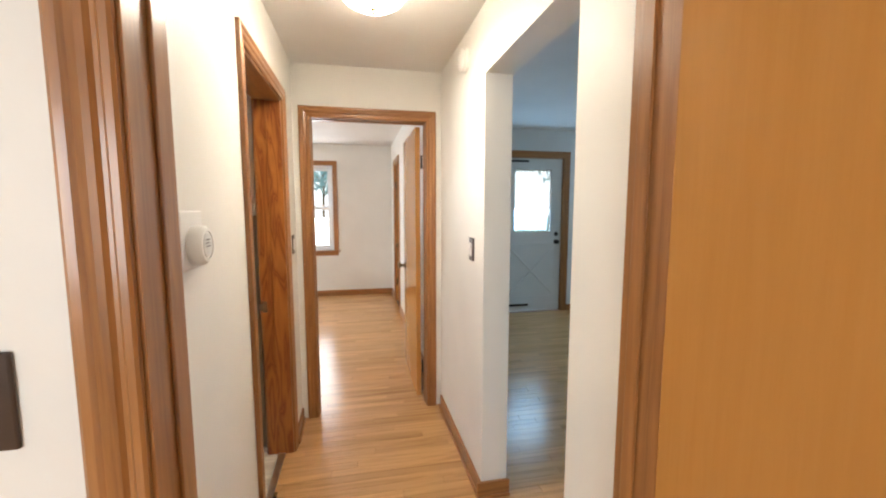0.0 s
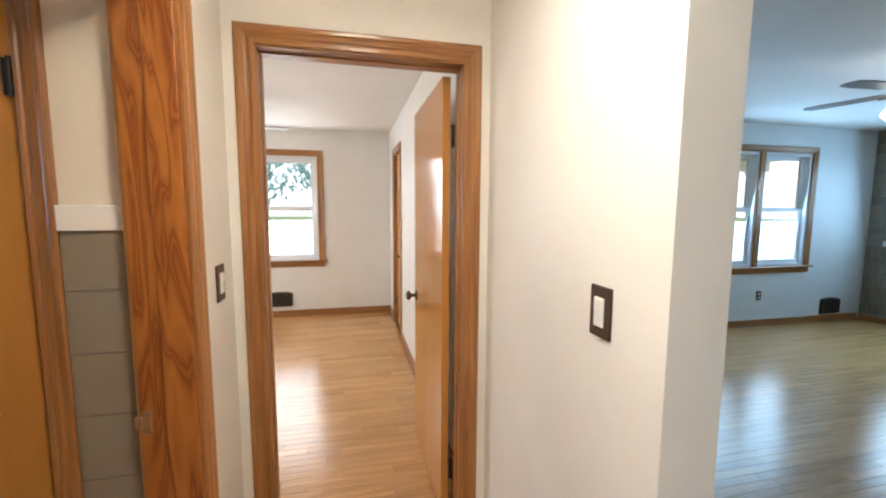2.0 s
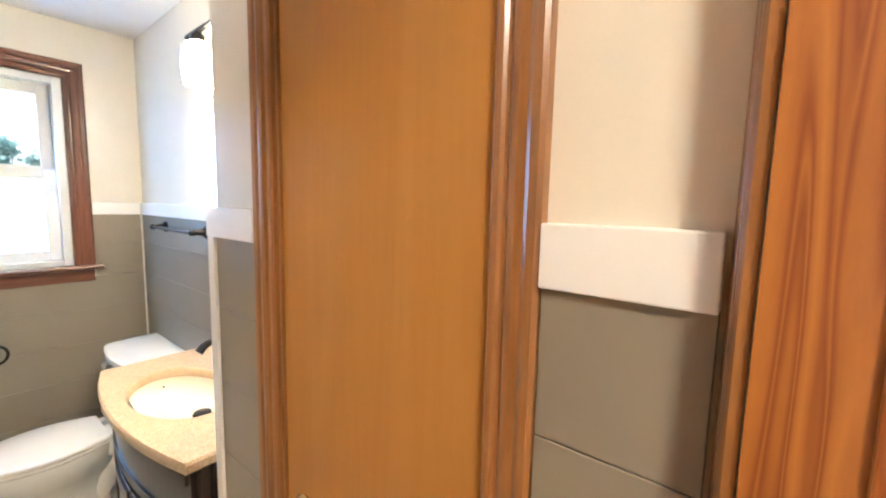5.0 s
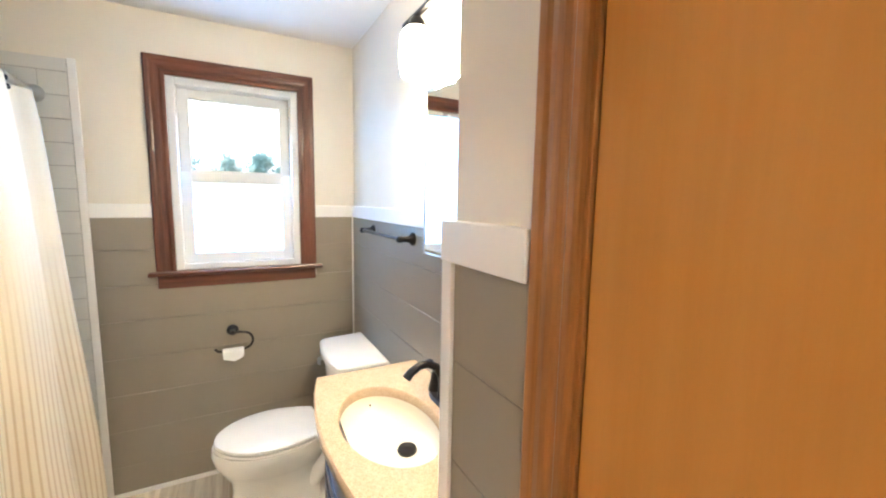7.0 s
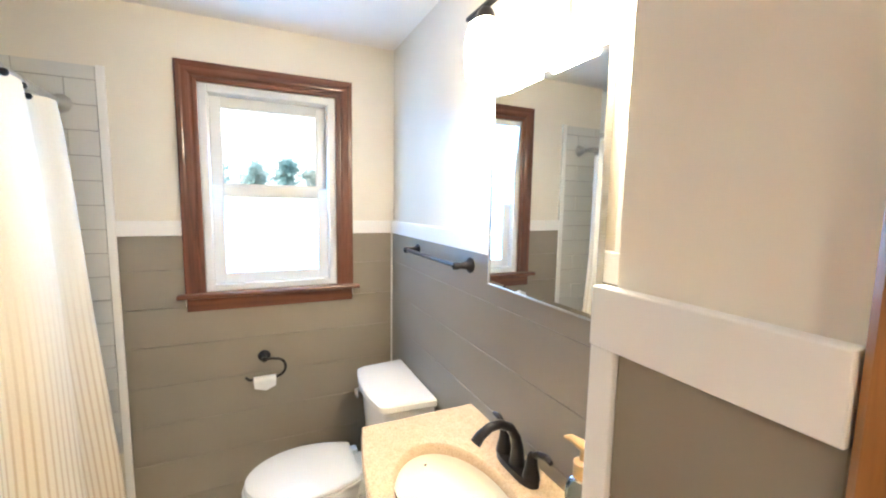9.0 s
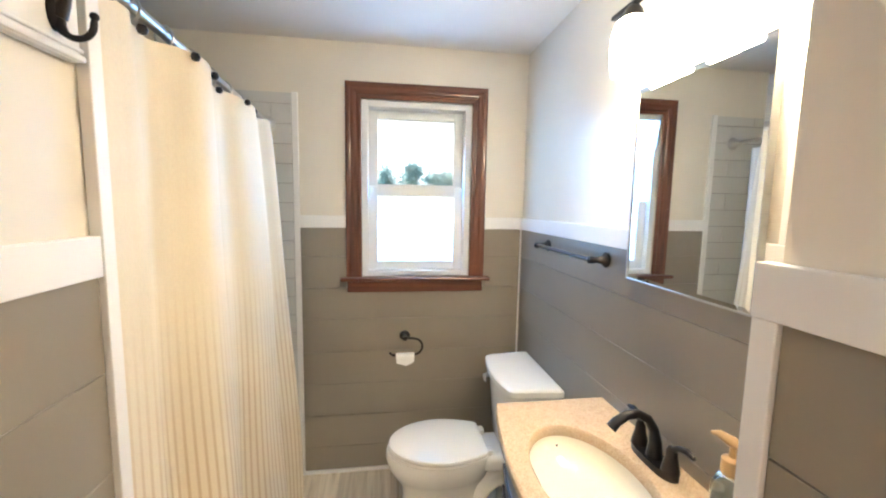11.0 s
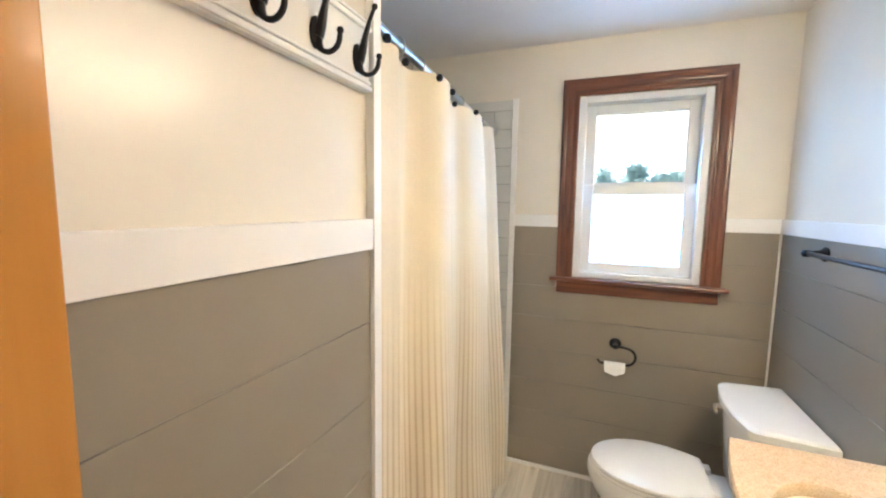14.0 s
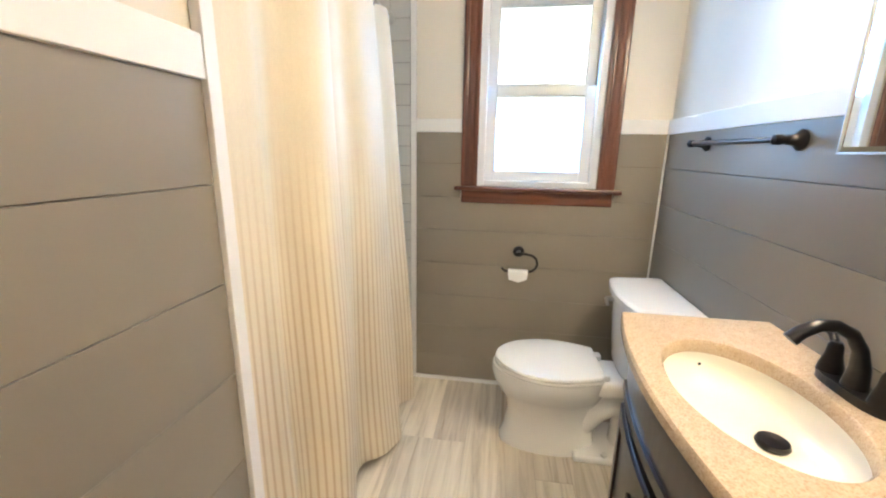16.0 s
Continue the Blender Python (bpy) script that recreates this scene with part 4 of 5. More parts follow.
part("edge_frame", FN.box(-1.548, -1.113, 1.8805, 1.8825, 0.02, 0.0385), nickel, mc)
st = thing("shelf_standard", FN.at(-1.06, 1.47), "white painted strip with dark screw holes beside the mirror", "wall strip")
part("strip", FN.box(-1.09, -1.035, RAIL_T, 1.83, 0.0, 0.018, 0.002), trim_white, st)
for z in (1.735, 1.585, 1.53):
    part("screw_hole", FN.lathe([(0.0075, 0.0181), (0.0075, 0.0192), (0.0, 0.0194)], -1.062, z, 14), vent_metal, st)

# three-light vanity fixture
vl = thing("vanity_light", FN.at(-1.302, 2.0), "three-light vanity fixture with frosted glass shades, lit", "wall lamp")
part("back_plate", FN.box(-1.37, -1.235, 1.93, 2.075, 0.0, 0.014, 0.004), nickel, vl)
part("raised_plate", FN.box(-1.345, -1.26, 1.955, 2.05, 0.014, 0.03, 0.003), nickel, vl)
part("arm", tube([FN.at(-1.295, 2.0, 0.03), FN.at(-1.295, 2.04, 0.05), FN.at(-1.30, 2.105, 0.08)], 0.009, 10), nickel, vl, smooth=True)
part("cross_bar", FN.box(-1.625, -0.98, 2.104, 2.116, 0.075, 0.095, 0.003), bronze, vl)
for s in (-1.522, -1.302, -1.082):
    c = FN.at(s, 0.018, 0.085)
    part("socket_cup", lathe([(0.012, 2.088), (0.024, 2.074), (0.03, 2.052), (0.0, 2.052)], c, "z", 20), bronze, vl, smooth=True)
    part("shade", lathe([(0.027, 2.054), (0.044, 2.042), (0.054, 2.015), (0.0575, 1.978), (0.056, 1.936), (0.050, 1.898), (0.046, 1.898), (0.052, 1.936), (0.053, 1.978), (0.05, 2.015), (0.04, 2.036), (0.0, 2.04)], c, "z", 28), vanity_glow, vl, "frosted white glass shade, lit", True)

# hook rack on the south wall
FS = Face("y", 2.037, 1)
hb = thing("hook_rack", FS.at(-0.8, 1.735), "white moulded rack board on the bathroom wall", "hook rack")
part("board", FS.box(-1.108, -0.35, 1.735, 1.875, 0.0, 0.017, 0.003), trim_white, hb)
for z in (1.735, 1.851):
    part("moulding", FS.box(-1.108, -0.35, z, z + 0.010, 0.017, 0.025, 0.003), trim_white, hb)
    part("moulding", FS.box(-1.108, -0.35, z + 0.014, z + 0.020, 0.017, 0.022, 0.002), trim_white, hb)


def coat_hook(s):
    h = thing("coat_hook", FS.at(s, 1.789, 0.017), "dark bronze double coat hook on the white rack", "coat hook", "hooks on the rack")
    ring = lambda d, k: [FS.at(s + 0.014 * k * math.cos(a), 1.789 + 0.026 * k * math.sin(a), d) for a in [2 * math.pi * i / 24 for i in range(24)]]
    part("plate", loft([ring(0.017, 1.0), ring(0.021, 1.0), ring(0.026, 0.65)]), bronze, h, smooth=True)
    low = [FS.at(s, 1.785, 0.022)] + [FS.at(s, 1.776 - 0.021 * math.sin(a), 0.0445 - 0.0215 * math.cos(a)) for a in [math.pi * i / 10 for i in range(1, 11)]] + [FS.at(s, 1.783, 0.067)]
    part("lower_prong", tube(low, [0.008, 0.007, 0.006] + [0.0045] * 8 + [0.0035], 12), bronze, h, smooth=True)
    part("upper_prong", tube([FS.at(s, 1.782, 0.023), FS.at(s, 1.80, 0.030), FS.at(s, 1.825, 0.037), FS.at(s, 1.85, 0.045), FS.at(s, 1.873, 0.056)], [0.010, 0.0085, 0.006, 0.0042, 0.0035], 12), bronze, h, smooth=True)
    for z, d in ((1.786, 0.0672), (1.877, 0.058)):
        part("tip", lathe([(0.0, -0.006), (0.0045, -0.004), (0.006, 0.0), (0.0045, 0.004), (0.0, 0.006)], FS.at(s, z, d), "z", 12), bronze, h, smooth=True)
    return h


hook = coat_hook(-1.062)
for s in (-0.94, -0.818):
    copy_thing(hook, Matrix.Translation(FS.at(s, 1.789, 0.017)))

# tub, tiles, rod and curtain
tub = thing("bathtub", (-1.88, 1.57, 0), "white enamel bathtub behind the curtain", "bathtub")
part("apron", box(-2.615, -1.155, 1.90, 1.945, 0.0, 0.40, 0.01), tub_white, tub)
part("rim", box(-2.615, -1.155, 1.86, 1.955, 0.40, 0.43, 0.01), tub_white, tub)
part("rim", box(-2.615, -1.155, 1.185, 1.25, 0.40, 0.43, 0.01), tub_white, tub)
part("floor_pan", box(-2.615, -1.155, 1.25, 1.90, 0.06, 0.10, 0.01), tub_white, tub)
R0, R1 = Vector((-1.152, 2.005, 1.925)), Vector((-2.605, 1.917, 1.93))
rod = thing("curtain_rod", R0, "chrome tension rod across the tub", "curtain rod")
part("rod", tube([R0, R1], 0.0125, 14), nickel, rod, smooth=True)
part("flange", lathe([(0.038, 0.0), (0.036, 0.014), (0.024, 0.03), (0.018, 0.06), (0.0135, 0.062)], R1 + Vector((-0.012, 0, 0)), "x", 20), nickel, rod, smooth=True)
part("flange", lathe([(0.03, 0.0), (0.028, -0.012), (0.016, -0.03)], R0 + Vector((0.0, 0, 0)), "x", 20), nickel, rod, smooth=True)

cur = thing("shower_curtain", (-1.75, 2.0, 0.03), "beige striped linen shower curtain drawn across the tub", "shower curtain")
XA, XB = -1.153, -2.34
NU, NV = 260, 26


def curtain_point(u, v):
    """u along the cloth, v from its top (0) to its hem (1)."""
    x = XA + (XB - XA) * u
    rod_y = R0.y + (R1.y - R0.y) * (x - R0.x) / (R1.x - R0.x)
    hang = v ** 0.8
    y = rod_y + 0.018 + 0.015 * min(1, u * 5) + hang * (0.012 * min(1, u * 5) + 0.10 * u ** 2)
    amp = (0.058 + 0.022 * hang) * min(1, u * 8)
    ph = u * 2 * math.pi * 3.2 + 0.9 * math.sin(3.0 * u + 1.0)
    wave = 1.15 * math.tanh(1.9 * math.sin(ph)) + 0.34 * math.sin(1.7 * ph + 1.3 + 0.8 * v) + 0.07 * hang * math.sin(4.7 * ph + 2.5 * v)
    drape = 0.010 * math.sin(9 * u + 7 * v) * hang * min(1, u * 6)
    x += 0.012 * math.cos(ph) * hang * min(1, u * 6) - 0.03 * hang * u
    return Vector((x, y + amp * wave * 0.5 + drape, 1.893 - 1.858 * v - 0.012 * abs(math.sin(ph * 0.5)) * (1 - v)))


bm = bmesh.new()
uvl = bm.loops.layers.uv.new("cloth")
gv = [[bm.verts.new(curtain_point(i / NU, j / NV)) for j in range(NV + 1)] for i in range(NU + 1)]
arcl = [0.0]
for i in range(NU):
    arcl.append(arcl[-1] + (gv[i + 1][NV // 2].co - gv[i][NV // 2].co).length)
for i in range(NU):
    for j in range(NV):
        fc = bm.faces.new((gv[i][j], gv[i + 1][j], gv[i + 1][j + 1], gv[i][j + 1]))
        for lp, (a, b) in zip(fc.loops, ((i, j), (i + 1, j), (i + 1, j + 1), (i, j + 1))):
            lp[uvl].uv = (arcl[a], b / NV * 1.86)
part("cloth", bm, linen, cur, smooth=True)
bm = bmesh.new()
gl_ = []
for i in range(41):
    u = i / 40
    x = -2.20 - 0.26 * u
    gl_.append([bm.verts.new((x + 0.02 * j / 12 * u, 1.915 + 0.015 * math.sin(u * 15) + 0.02 * j / 12, 1.885 - 1.5 * j / 12)) for j in range(13)])
for a, b in zip(gl_, gl_[1:]):
    for j in range(12):
        bm.faces.new((a[j], b[j], b[j + 1], a[j + 1]))
part("liner", bm, liner, cur, "white inner liner", True)
for i in range(8):
    u = (i + 0.3) / 8
    p = curtain_point(u, 0.012)
    x = p.x
    ry = R0.y + (R1.y - R0.y) * (x - R0.x) / (R1.x - R0.x)
    rg = [(x, ry + 0.02 * math.cos(a), 1.918 + 0.026 * math.sin(a)) for a in [2 * math.pi * k / 16 for k in range(17)]]
    rng = part("curtain_ring", tube(rg, 0.003, 6), nickel, cur, smooth=True)
    part("ring_ball", lathe([(0.0, -0.011), (0.008, -0.008), (0.011, 0.0), (0.008, 0.008), (0.0, 0.011)], (x, p.y + 0.014, 1.878), "z", 14), bronze, rng, "dark bronze ball", True)


# ---- hall and other rooms' things ----
def switch_plate(name, face, s, z, rockers, label, mat=None):
    w = 0.038 + 0.022 * (rockers - 1)
    t = thing(name, face.at(s, z), label, "light switch")
    part("plate", face.box(s - w, s + w, z - 0.06, z + 0.06, 0.0, 0.007, 0.003), mat or dark_plate, t)
    for i in range(rockers):
        c = s + (i - (rockers - 1) / 2) * 0.046
        part("rocker", face.box(c - 0.017, c + 0.017, z - 0.034, z + 0.034, 0.006, 0.011, 0.002), white_plastic, t, "white rocker")
        part("toggle", face.box(c - 0.014, c + 0.014, z + 0.002, z + 0.03, 0.010, 0.014, 0.002), white_plastic, t)
    return t


def outlet(face, s, z):
    t = thing("wall_outlet", face.at(s, z), "dark plated wall outlet with white sockets", "outlet")
    part("plate", face.box(s - 0.036, s + 0.036, z - 0.058, z + 0.058, 0.0, 0.006, 0.002), dark_plate, t)
    for k in (-1, 1):
        part("socket", face.box(s - 0.016, s + 0.016, z + k * 0.024 - 0.014, z + k * 0.024 + 0.014, 0.005, 0.009, 0.003), white_plastic, t)


HE = Face("x", 1.29, -1)
HW = Face("x", 0.311, 1)
LN = Face("y", 5.62, -1)
switch_plate("light_switch", HE, 2.505, 1.238, 1, "dark wood switch plate with a white rocker on the hall wall")
switch_plate("light_switch", HW, 3.135, 1.225, 1, "dark wood switch plate beside the bedroom doorway")
switch_plate("light_switch", LN, 3.80, 1.27, 2, "dark double switch plate beside the front door")
switch_plate("light_switch", Face("y", 1.06, -1), 0.272, 1.225, 1, "dark switch plate on the near bedroom wall")
outlet(LN, 3.84, 0.42)
outlet(LN, 5.71, 0.39)
outlet(Face("x", 1.28, -1), 5.05, 0.50)


def register(face, s, z, w, h):
    t = thing("wall_register", face.at(s, z), "dark metal heating register with an arched top above the baseboard", "wall vent")
    pts = [(-w, 0.0), (w, 0.0), (w, h * 0.86)] + [(w * math.cos(a), h * (0.86 + 0.14 * math.sin(a))) for a in [math.pi * i / 12 for i in range(1, 12)]] + [(-w, h * 0.86)]
    bm = bmesh.new()
    lo = [bm.verts.new(face.at(s + a, z + b, 0.0)) for a, b in pts]
    hi = [bm.verts.new(face.at(s + a * 0.94, z + h * 0.03 + b * 0.94, 0.035)) for a, b in pts]
    n = len(pts)
    for i in range(n):
        bm.faces.new((lo[i], lo[(i + 1) % n], hi[(i + 1) % n], hi[i]))
    bm.faces.new(hi)
    part("housing", bm, vent_metal, t)
    for i in range(6):
        zz = z + h * (0.16 + 0.11 * i)
        part("slat", face.box(s - w * 0.78, s + w * 0.78, zz, zz + h * 0.05, 0.034, 0.041, 0.001, seg=1), bronze, t)


register(LN, 4.28, 0.10, 0.16, 0.215)
register(LN, 6.90, 0.10, 0.16, 0.215)
register(Face("y", 7.32, -1), -0.19, 0.14, 0.16, 0.2)

th = thing("thermostat", HW.at(1.575, 1.37), "round white thermostat on a square white wall plate", "thermostat")
part("wall_plate", HW.box(1.51, 1.64, 1.305, 1.445, 0.0, 0.01, 0.004), white_plastic, th)
part("dial", HW.lathe([(0.046, 0.01), (0.048, 0.016), (0.047, 0.034), (0.041, 0.042), (0.034, 0.043), (0.033, 0.040), (0.0, 0.040)], 1.575, 1.362, 36), white_plastic, th, smooth=True)
part("face_disc", HW.lathe([(0.03, 0.0402), (0.029, 0.0425), (0.0, 0.0428)], 1.575, 1.362, 30), plain("pale_grey_plastic", (0.6, 0.6, 0.58), 0.3), th, "pale grey display", True)
for i in range(3):
    part("marking", HW.box(1.562, 1.588, 1.358 + i * 0.008, 1.3605 + i * 0.008, 0.0425, 0.0432), vent_metal, th)

sm = thing("smoke_alarm", HE.at(2.635, 2.235), "round white smoke alarm high on the hall wall", "smoke alarm")
part("base", HE.lathe([(0.062, 0.0), (0.063, 0.012), (0.058, 0.014)], 2.635, 2.225, 32), white_plastic, sm, smooth=True)
part("cover", HE.lathe([(0.058, 0.013), (0.057, 0.03), (0.045, 0.038), (0.02, 0.04), (0.018, 0.037), (0.0, 0.037)], 2.635, 2.225, 32), white_plastic, sm, smooth=True)

dome = thing("ceiling_light", (0.79, 2.26, CEIL), "flush dome ceiling light with a small finial, lit", "ceiling lamp")
part("canopy", lathe([(0.15, 0.0), (0.152, -0.02), (0.14, -0.028)], (0.79, 2.26, CEIL), "z", 40), white_plastic, dome, smooth=True)
part("glass_dome", lathe([(0.145, -0.02), (0.142, -0.045), (0.12, -0.075), (0.08, -0.098), (0.03, -0.108), (0.0, -0.109)], (0.79, 2.26, CEIL), "z", 40), hall_glow, dome, "frosted glass dome, lit", True)
part("finial", lathe([(0.014, -0.106), (0.014, -0.112), (0.006, -0.118), (0.008, -0.126), (0.0, -0.132)], (0.79, 2.26, CEIL), "z", 16), brass, dome, smooth=True)


def ceiling_fan(at, lit, turn, label):
    x, y, z = at
    t = thing("ceiling_fan", at, label, "ceiling fan")
    part("canopy", lathe([(0.065, 0.0), (0.068, -0.015), (0.045, -0.055), (0.02, -0.07)], at, "z", 28), nickel, t, smooth=True)
    part("downrod", lathe([(0.012, -0.06), (0.012, -0.13)], at, "z", 12), nickel, t, smooth=True)
    part("motor", lathe([(0.03, -0.12), (0.085, -0.13), (0.125, -0.155), (0.13, -0.20), (0.115, -0.235), (0.06, -0.25), (0.05, -0.29), (0.055, -0.30), (0.045, -0.32), (0.0, -0.325)], at, "z", 36), nickel, t, smooth=True)
    for k in range(5):
        a = radians(turn + 72 * k)
        ca, sa = math.cos(a), math.sin(a)
        bm = bmesh.new()
        pts = [(0.20, -0.05), (0.30, -0.062), (0.55, -0.068), (0.64, -0.055), (0.665, 0.0), (0.64, 0.055), (0.55, 0.068), (0.30, 0.062), (0.20, 0.05)]
        vs = []
        for zz in (-0.003, 0.003):
            vs.append([bm.verts.new((x + r * ca - w * sa, y + r * sa + w * ca, z - 0.225 + zz + w * 0.03)) for r, w in pts])
        n = len(pts)
        for i in range(n):
            bm.faces.new((vs[0][i], vs[0][(i + 1) % n], vs[1][(i + 1) % n], vs[1][i]))
        bm.faces.new(vs[0])
        bm.faces.new(vs[1])
        bl = part("blade", bm, fan_blade_mat, t)
        part("blade_iron", tube([(x + 0.09 * ca, y + 0.09 * sa, z - 0.24), (x + 0.16 * ca, y + 0.16 * sa, z - 0.245), (x + 0.24 * ca, y + 0.24 * sa, z - 0.232)], [0.014, 0.010, 0.016], 8), nickel, bl, smooth=True)
    if lit:
        for k in range(4):
            a = radians(30 + 90 * k)
            c = Vector((x + 0.085 * math.cos(a), y + 0.085 * math.sin(a), z - 0.30))
            ax = Vector((math.cos(a), math.sin(a), -1.1)).normalized()
            pts = [c + ax * h for h in (0.0, 0.02, 0.05, 0.085, 0.12, 0.135)]
            part("shade", tube(pts, [0.024, 0.034, 0.05, 0.06, 0.058, 0.05], 20), fan_glow, t, "bell-shaped frosted shade, lit", True)
        part("pull_chain", tube([(x + 0.03, y - 0.03, z - 0.32), (x + 0.03, y - 0.03, z - 0.50)], 0.003, 6), nickel, t)
        part("chain_fob", lathe([(0.0, -0.54), (0.009, -0.53), (0.007, -0.50), (0.0, -0.495)], (x + 0.03, y - 0.03, z), "z", 10), nickel, t, smooth=True)
    return t


ceiling_fan((4.46, 3.64, CEIL2 + 0.02), True, 176, "brushed nickel ceiling fan with grey blades and lit shades")
ceiling_fan((-0.50, 6.05, CEIL2), False, 2, "ceiling fan with pale blades in the bedroom")

# ---- outside ----
gbm = bmesh.new()
bmesh.ops.create_grid(gbm, x_segments=1, y_segments=1, size=600, matrix=Matrix.Translation((0, 0, -0.5)))
tagged(finish("ground", gbm, grass_mat), "wide green lawn outside", "ground", "", "structure")


sky_glow = bpy.data.materials.new("bright_hazy_sky")
sky_glow.use_nodes = True
nb = sky_glow.node_tree.nodes["Principled BSDF"]
nb.inputs["Base Color"].default_value = (0, 0, 0, 1)
nb.inputs["Emission Color"].default_value = (0.86, 0.94, 1.0, 1)
nb.inputs["Emission Strength"].default_value = 1.5
for q in ((-71, -70, -70, 90, -0.5, 70), (-70, 90, 89, 90, -0.5, 70), (89, 90, -70, 89, -0.5, 70)):
    tagged(finish("backdrop", box(*q), sky_glow), "bright hazy sky beyond the lawn", "backdrop", "", "structure")


def tree(at, height, spread, seed, leaves=900):
    rnd = random.Random(seed)
    t = thing("tree", at, "leafy tree standing outside", "tree", "trees outside")
    b = Vector(at)
    bm = tube([b, b + Vector((0.05, 0, height * 0.3)), b + Vector((0.1, 0.1, height * 0.6)), b + Vector((0.0, 0.1, height * 0.9))], [0.2, 0.15, 0.1, 0.03], 8)
    hubs = []
    for i in range(9):
        a, h = rnd.uniform(0, 6.28), height * rnd.uniform(0.35, 0.85)
        r = spread * rnd.uniform(0.4, 0.9) * (1.1 - h / height * 0.6)
        tip = b + Vector((math.cos(a) * r, math.sin(a) * r, h + r * 0.5))
        tube([b + Vector((0.06, 0.05, h * 0.8)), (b + Vector((0.06, 0.05, h * 0.8)) + tip) / 2 + Vector((0, 0, 0.1)), tip], [0.07, 0.05, 0.02], 6, bm)
        hubs.append(tip)
    part("trunk", bm, bark, t)
    vs, fs = [], []
    for i in range(leaves):
        h = rnd.choice(hubs)
        c = h + Vector((rnd.gauss(0, 1), rnd.gauss(0, 1), rnd.gauss(0, 0.8))) * spread * 0.3
        e = Euler((rnd.uniform(0, 6.28), rnd.uniform(0, 6.28), rnd.uniform(0, 6.28))).to_matrix()
        s = rnd.uniform(0.13, 0.28) * max(1.0, spread / 2.2)
        k = len(vs)
        for p in ((-s, 0, 0), (0, -s * 0.6, s * 0.2), (s, 0, 0), (0, s * 0.6, s * 0.2)):
            vs.append(c + e @ Vector(p))
        fs.append((k, k + 1, k + 2, k + 3))
    me = bpy.data.meshes.new("crown")
    me.from_pydata(vs, [], fs)
    me.materials.append(leaf)
    o = new("crown", me)
    o.parent = t
    o.matrix_parent_inverse = t.matrix_basis.inverted()


for i, (yy, hh, sp_w) in enumerate(((-1.5, 5.6, 1.7), (2.2, 5.2, 1.5), (5.2, 5.9, 1.4), (8.2, 5.2, 1.4), (10.0, 5.7, 1.7), (13.5, 5.4, 1.7))):
    tree((-45 - 2 * (i % 2), yy, -0.5), hh * 1.17, sp_w, 10 + i, 1300)
for i, (xx, yy, hh) in enumerate(((-7.5, 46, 8.5), (-3.2, 50, 10), (0.5, 47, 8), (5, 52, 9), (26, 46, 9), (34, 48, 10))):
    tree((xx, yy, -0.5), hh, 3.2, 30 + i, 450)
porch = thing("porch", (5.0, 6.8, -0.1), "white painted front porch with posts and a flat roof", "porch", "", "structure")
part("deck", box(1.6, 8.4, 5.76, 7.9, -0.2, -0.06), joint_grey, porch)
part("porch_ceiling", box(1.6, 8.4, 5.76, 7.9, 2.34, 2.46), trim_white, porch)
part("beam", box(1.6, 8.4, 7.72, 7.88, 2.16, 2.34), trim_white, porch)
for x in (3.4, 6.05, 8.2):
    part("post", box(x - 0.05, x + 0.05, 7.75, 7.85, -0.06, 2.16, 0.006), trim_white, porch)
    for k in (-1, 1):
        part("bracket", tube([(x + k * 0.05, 7.8, 1.82), (x + k * 0.12, 7.8, 2.0), (x + k * 0.28, 7.8, 2.14)], 0.02, 8), trim_white, porch)
part("rail", box(1.6, 8.2, 7.77, 7.83, 0.78, 0.84), trim_white, porch)
for i in range(26):
    part("baluster", box(1.8 + 0.25 * i, 1.83 + 0.25 * i, 7.785, 7.815, -0.06, 0.78), trim_white, porch)

# ---- pieces of floors and walls ----
_cache = {}


def piece(name, l, w, h, m, mat, parent, along="x"):
    """A bevel-topped board, sharing its mesh with others of its size."""
    key = (name, round(l, 3), round(w, 3), mat.name)
    if key not in _cache:
        c = 0.0008
        x, y = l / 2, w / 2
        vs = [(-x, -y, -h), (x, -y, -h), (x, y, -h), (-x, y, -h), (-x, -y, -c), (x, -y, -c), (x, y, -c), (-x, y, -c), (-x + c, -y + c, 0), (x - c, -y + c, 0), (x - c, y - c, 0), (-x + c, y - c, 0)]
        fs = [(0, 1, 5, 4), (1, 2, 6, 5), (2, 3, 7, 6), (3, 0, 4, 7), (4, 5, 9, 8), (5, 6, 10, 9), (6, 7, 11, 10), (7, 4, 8, 11), (8, 9, 10, 11)]
        me = bpy.data.meshes.new(name)
        me.from_pydata(vs, [], fs)
        me.materials.append(mat)
        _cache[key] = me
    o = new(name, _cache[key])
    o.matrix_basis = m
    o.parent = parent
    o.matrix_parent_inverse = parent.matrix_basis.inverted()
    return o


def strips(x0, x1, y0, y1, w, rnd, lengths):
    """Rows of boards along x that fill a rectangle: (x centre, y centre, length, width)."""
    y = y0
    while y < y1 - 0.004:
        ww = min(w, y1 - y)
        x = x0 - rnd.choice(lengths) * rnd.random()
        while x < x1 - 0.01:
            l = rnd.choice(lengths)
            a, b = max(x, x0), min(x + l, x1)
            if b - a > 0.02:
                yield (a + b) / 2, y + ww / 2, b - a, ww
            x += l
        y += ww


rnd_ = random.Random(5)
LENS = [0.45, 0.6, 0.75, 0.9, 1.1]
hall_floor = thing("floor_hall", (0.8, 2.2, 0), "narrow honey oak strip floor in the hall", "floor", "", "structure")
for cx, cy, l, w in strips(0.262, 1.30, 1.08, 3.36, 0.057, rnd_, LENS):
    piece("plank", l - 0.0008, w - 0.0008, 0.02, Matrix.Translation((cx, cy, 0)), oak_piece, hall_floor)


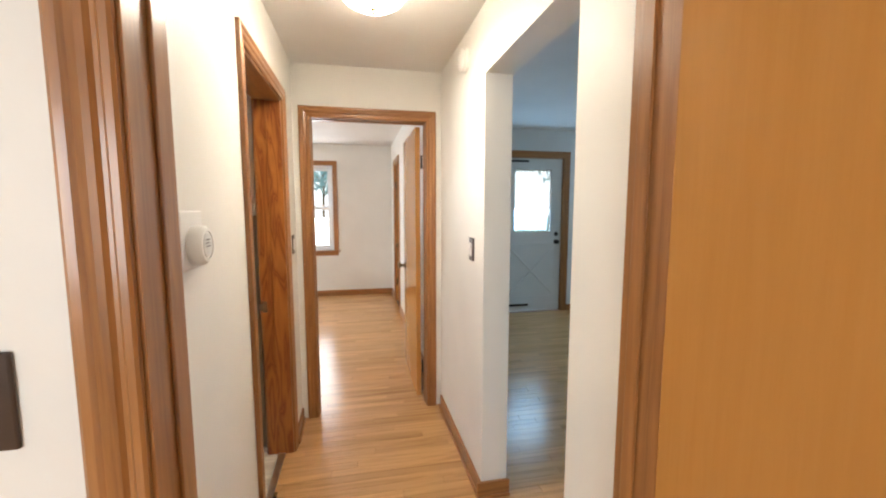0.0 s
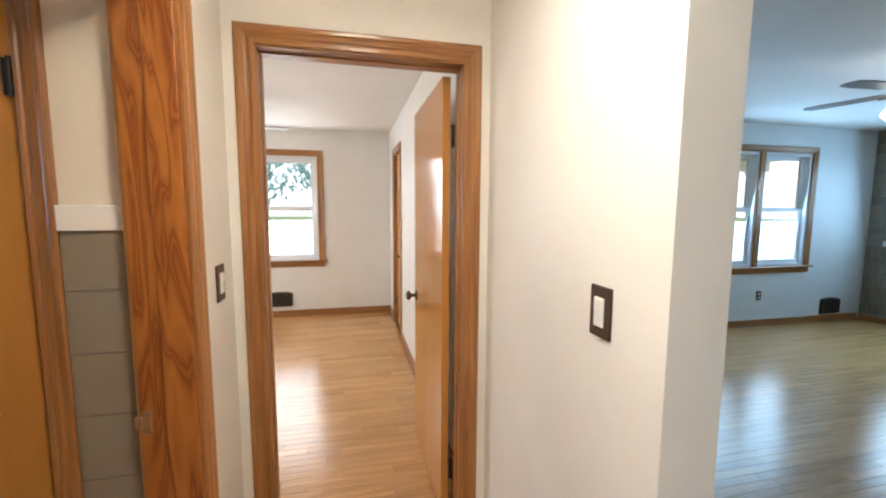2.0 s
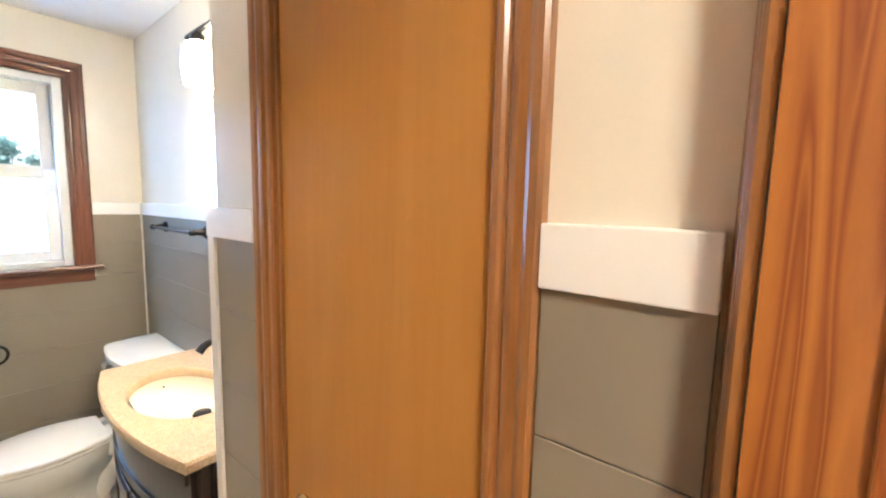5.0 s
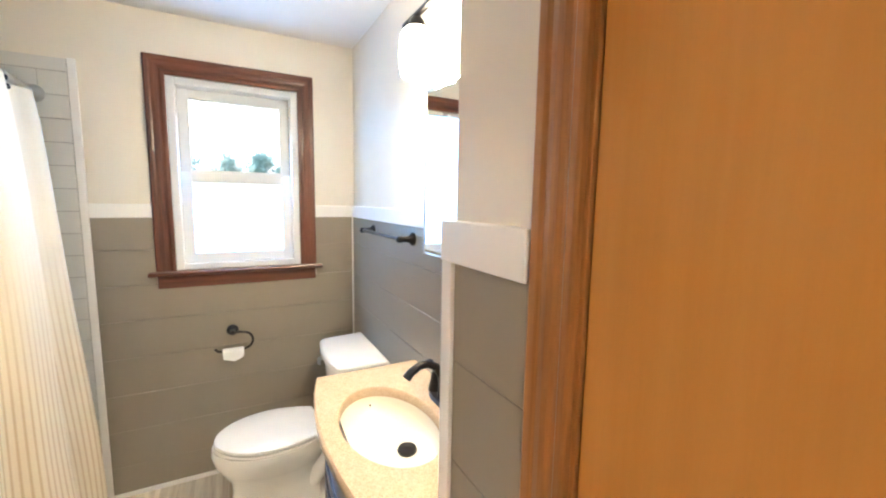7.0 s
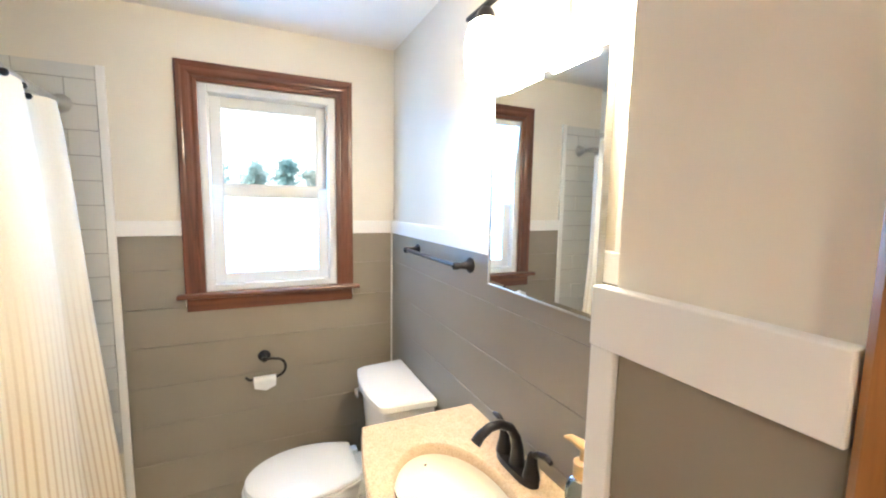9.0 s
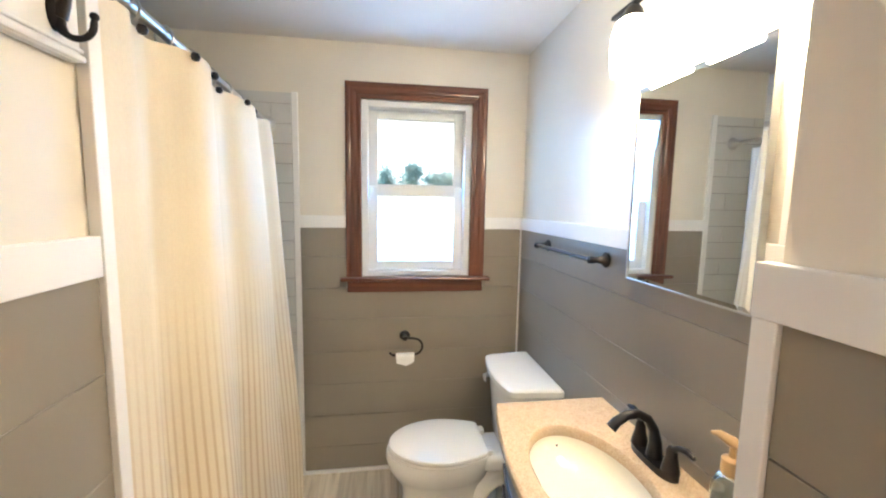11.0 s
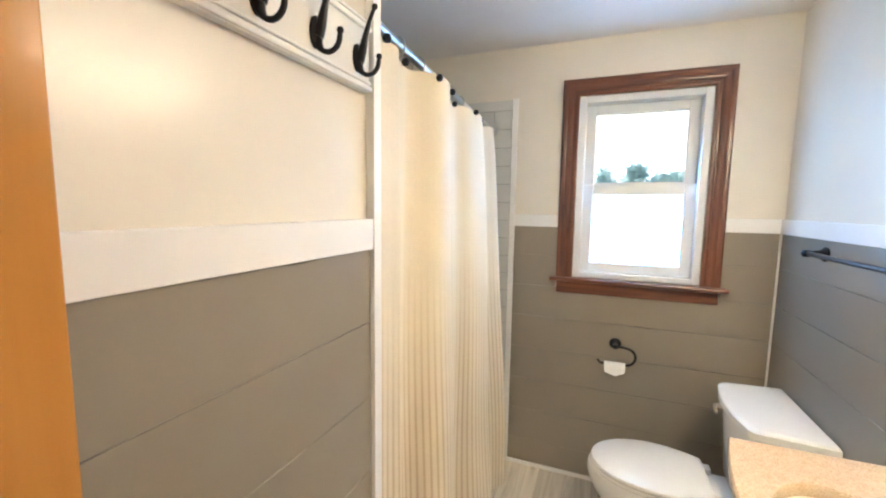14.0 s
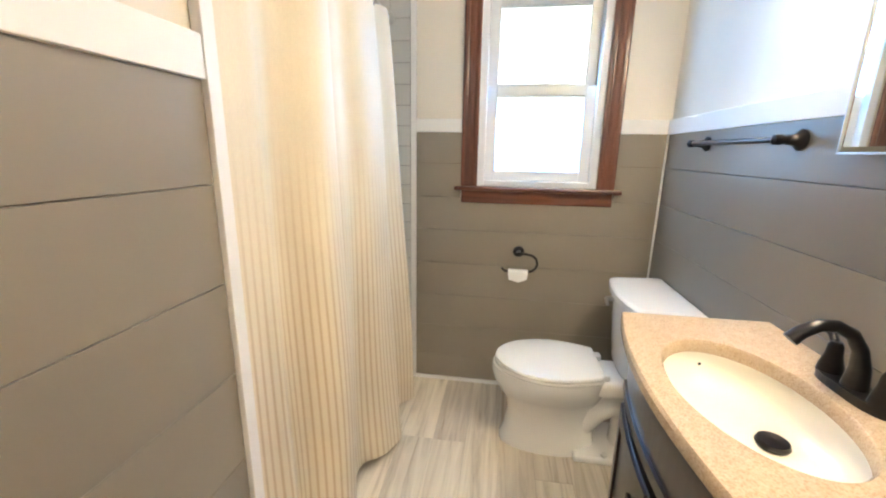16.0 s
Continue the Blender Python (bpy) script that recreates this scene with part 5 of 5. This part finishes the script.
def many_strips(name, rects, label, near=None):
    """Joined boards; those whose middle lies in the rectangle near become boards of their own."""
    vs, fs, single = [], [], []
    for r in rects:
        for cx, cy, l, w in strips(*r, 0.057, rnd_, LENS):
            if near and near[0] < cx < near[1] and near[2] < cy < near[3]:
                single.append((cx, cy, l, w))
                continue
            x, y, k, c = l / 2 - 0.0003, w / 2 - 0.0003, len(vs), 0.001
            vs += [(cx - x, cy - y, -0.006), (cx + x, cy - y, -0.006), (cx + x, cy + y, -0.006), (cx - x, cy + y, -0.006), (cx - x + c, cy - y + c, 0), (cx + x - c, cy - y + c, 0), (cx + x - c, cy + y - c, 0), (cx - x + c, cy + y - c, 0)]
            fs += [(k + a, k + b, k + d, k + e) for a, b, d, e in ((4, 5, 6, 7), (0, 1, 5, 4), (1, 2, 6, 5), (2, 3, 7, 6), (3, 0, 4, 7))]
    t = thing(name, (sum(rects[0][:2]) / 2, sum(rects[0][2:]) / 2, 0), label, "floor", "", "structure")
    me = bpy.data.meshes.new("planks")
    me.from_pydata(vs, [], fs)
    me.materials.append(oak_many)
    o = tagged(new("planks", me), "", "", "", "stuff")
    o.parent = t
    o.matrix_parent_inverse = t.matrix_basis.inverted()
    for cx, cy, l, w in single:
        piece("plank", l - 0.0006, w - 0.0006, 0.02, Matrix.Translation((cx, cy, 0)), oak_piece, t)


bed_floor = thing("floor_bedroom", (-0.7, 5.4, 0), "narrow honey oak strip floor in the bedroom", "floor", "", "structure")
for cx, cy, l, w in strips(-0.6, 1.28, 3.36, 7.32, 0.057, rnd_, LENS):
    piece("plank", l - 0.0008, w - 0.0008, 0.02, Matrix.Translation((cx, cy, 0)), oak_piece, bed_floor)
many_strips("floor_bedroom_side", [(-2.78, -0.6, 3.36, 7.32)], "narrow honey oak strip floor along the bedroom side")
many_strips("floor_living", [(1.30, 7.43, -1.2, 5.62)], "narrow oak strip floor in the living room", (1.3, 4.6, 1.6, 4.6))
many_strips("floor_near_bedroom", [(-2.78, 1.29, -2.3, 1.08)], "narrow oak strip floor in the near bedroom")
bath_floor = thing("floor_bath", (-1.2, 2.4, 0), "bleached wood-look plank floor in the bathroom", "floor", "", "structure")
for cx, cy, l, w in strips(-2.62, 0.225, 1.95, 3.285, 0.152, rnd_, [0.9, 1.22]):
    piece("plank", l - 0.0006, w - 0.0006, 0.004, Matrix.Translation((cx, cy, 0)), ash_plank, bath_floor)

# glazed tiles beside the window, at the tub's end
tile_wall = thing("tile_surround", (-2.61, 1.6, 0.43), "white glazed running-bond wall tiles with grey joints", "wall tiles", "", "structure")
part("grout_bed", box(-2.6195, -2.613, 1.185, 2.031, 0.43, 2.088), grout, tile_wall)
row = 0
z = 0.432
while z < 2.085:
    h = min(0.1, 2.088 - z)
    y = 2.031
    first = 0.10 if row % 2 else 0.25
    while y > 1.19:
        l = min(first, y - 1.186)
        m = Matrix.Translation((-2.605, y - l / 2, z + h / 2)) @ Matrix(((0, 0, 1, 0), (1, 0, 0, 0), (0, 1, 0, 0), (0, 0, 0, 1)))
        piece("tile", l - 0.003, h - 0.003, 0.008, m, cloth_tile, tile_wall)
        y -= l
        first = 0.30
    z += h
    row += 1

# grey boards on the living room's east wall
cladding = thing("board_cladding", (7.43, 3.0, 0), "weathered grey wooden boards on the living room wall", "wall cladding", "", "structure")
z = 0.09
while z < 2.48:
    h = min(0.13, 2.485 - z)
    y = 5.60
    while y > 0.0:
        l = rnd_.choice([0.6, 0.9, 1.2])
        spans = [(max(y - l, 0.0), y)]
        if 1.075 < z + h - 0.01 and z + 0.01 < 2.135:
            spans = [sp_ for a, b in spans for sp_ in ((a, min(b, 3.815)), (max(a, 5.435), b)) if sp_[1] - sp_[0] > 0.02]
        for a, b in spans:
            m = Matrix.Translation((7.416, (a + b) / 2, z + h / 2)) @ Matrix(((0, 0, -1, 0), (1, 0, 0, 0), (0, 1, 0, 0), (0, 0, 0, 1)))
            piece("board", b - a - 0.002, h - 0.002, 0.012, m, barn_board, cladding)
        y -= l
    z += h
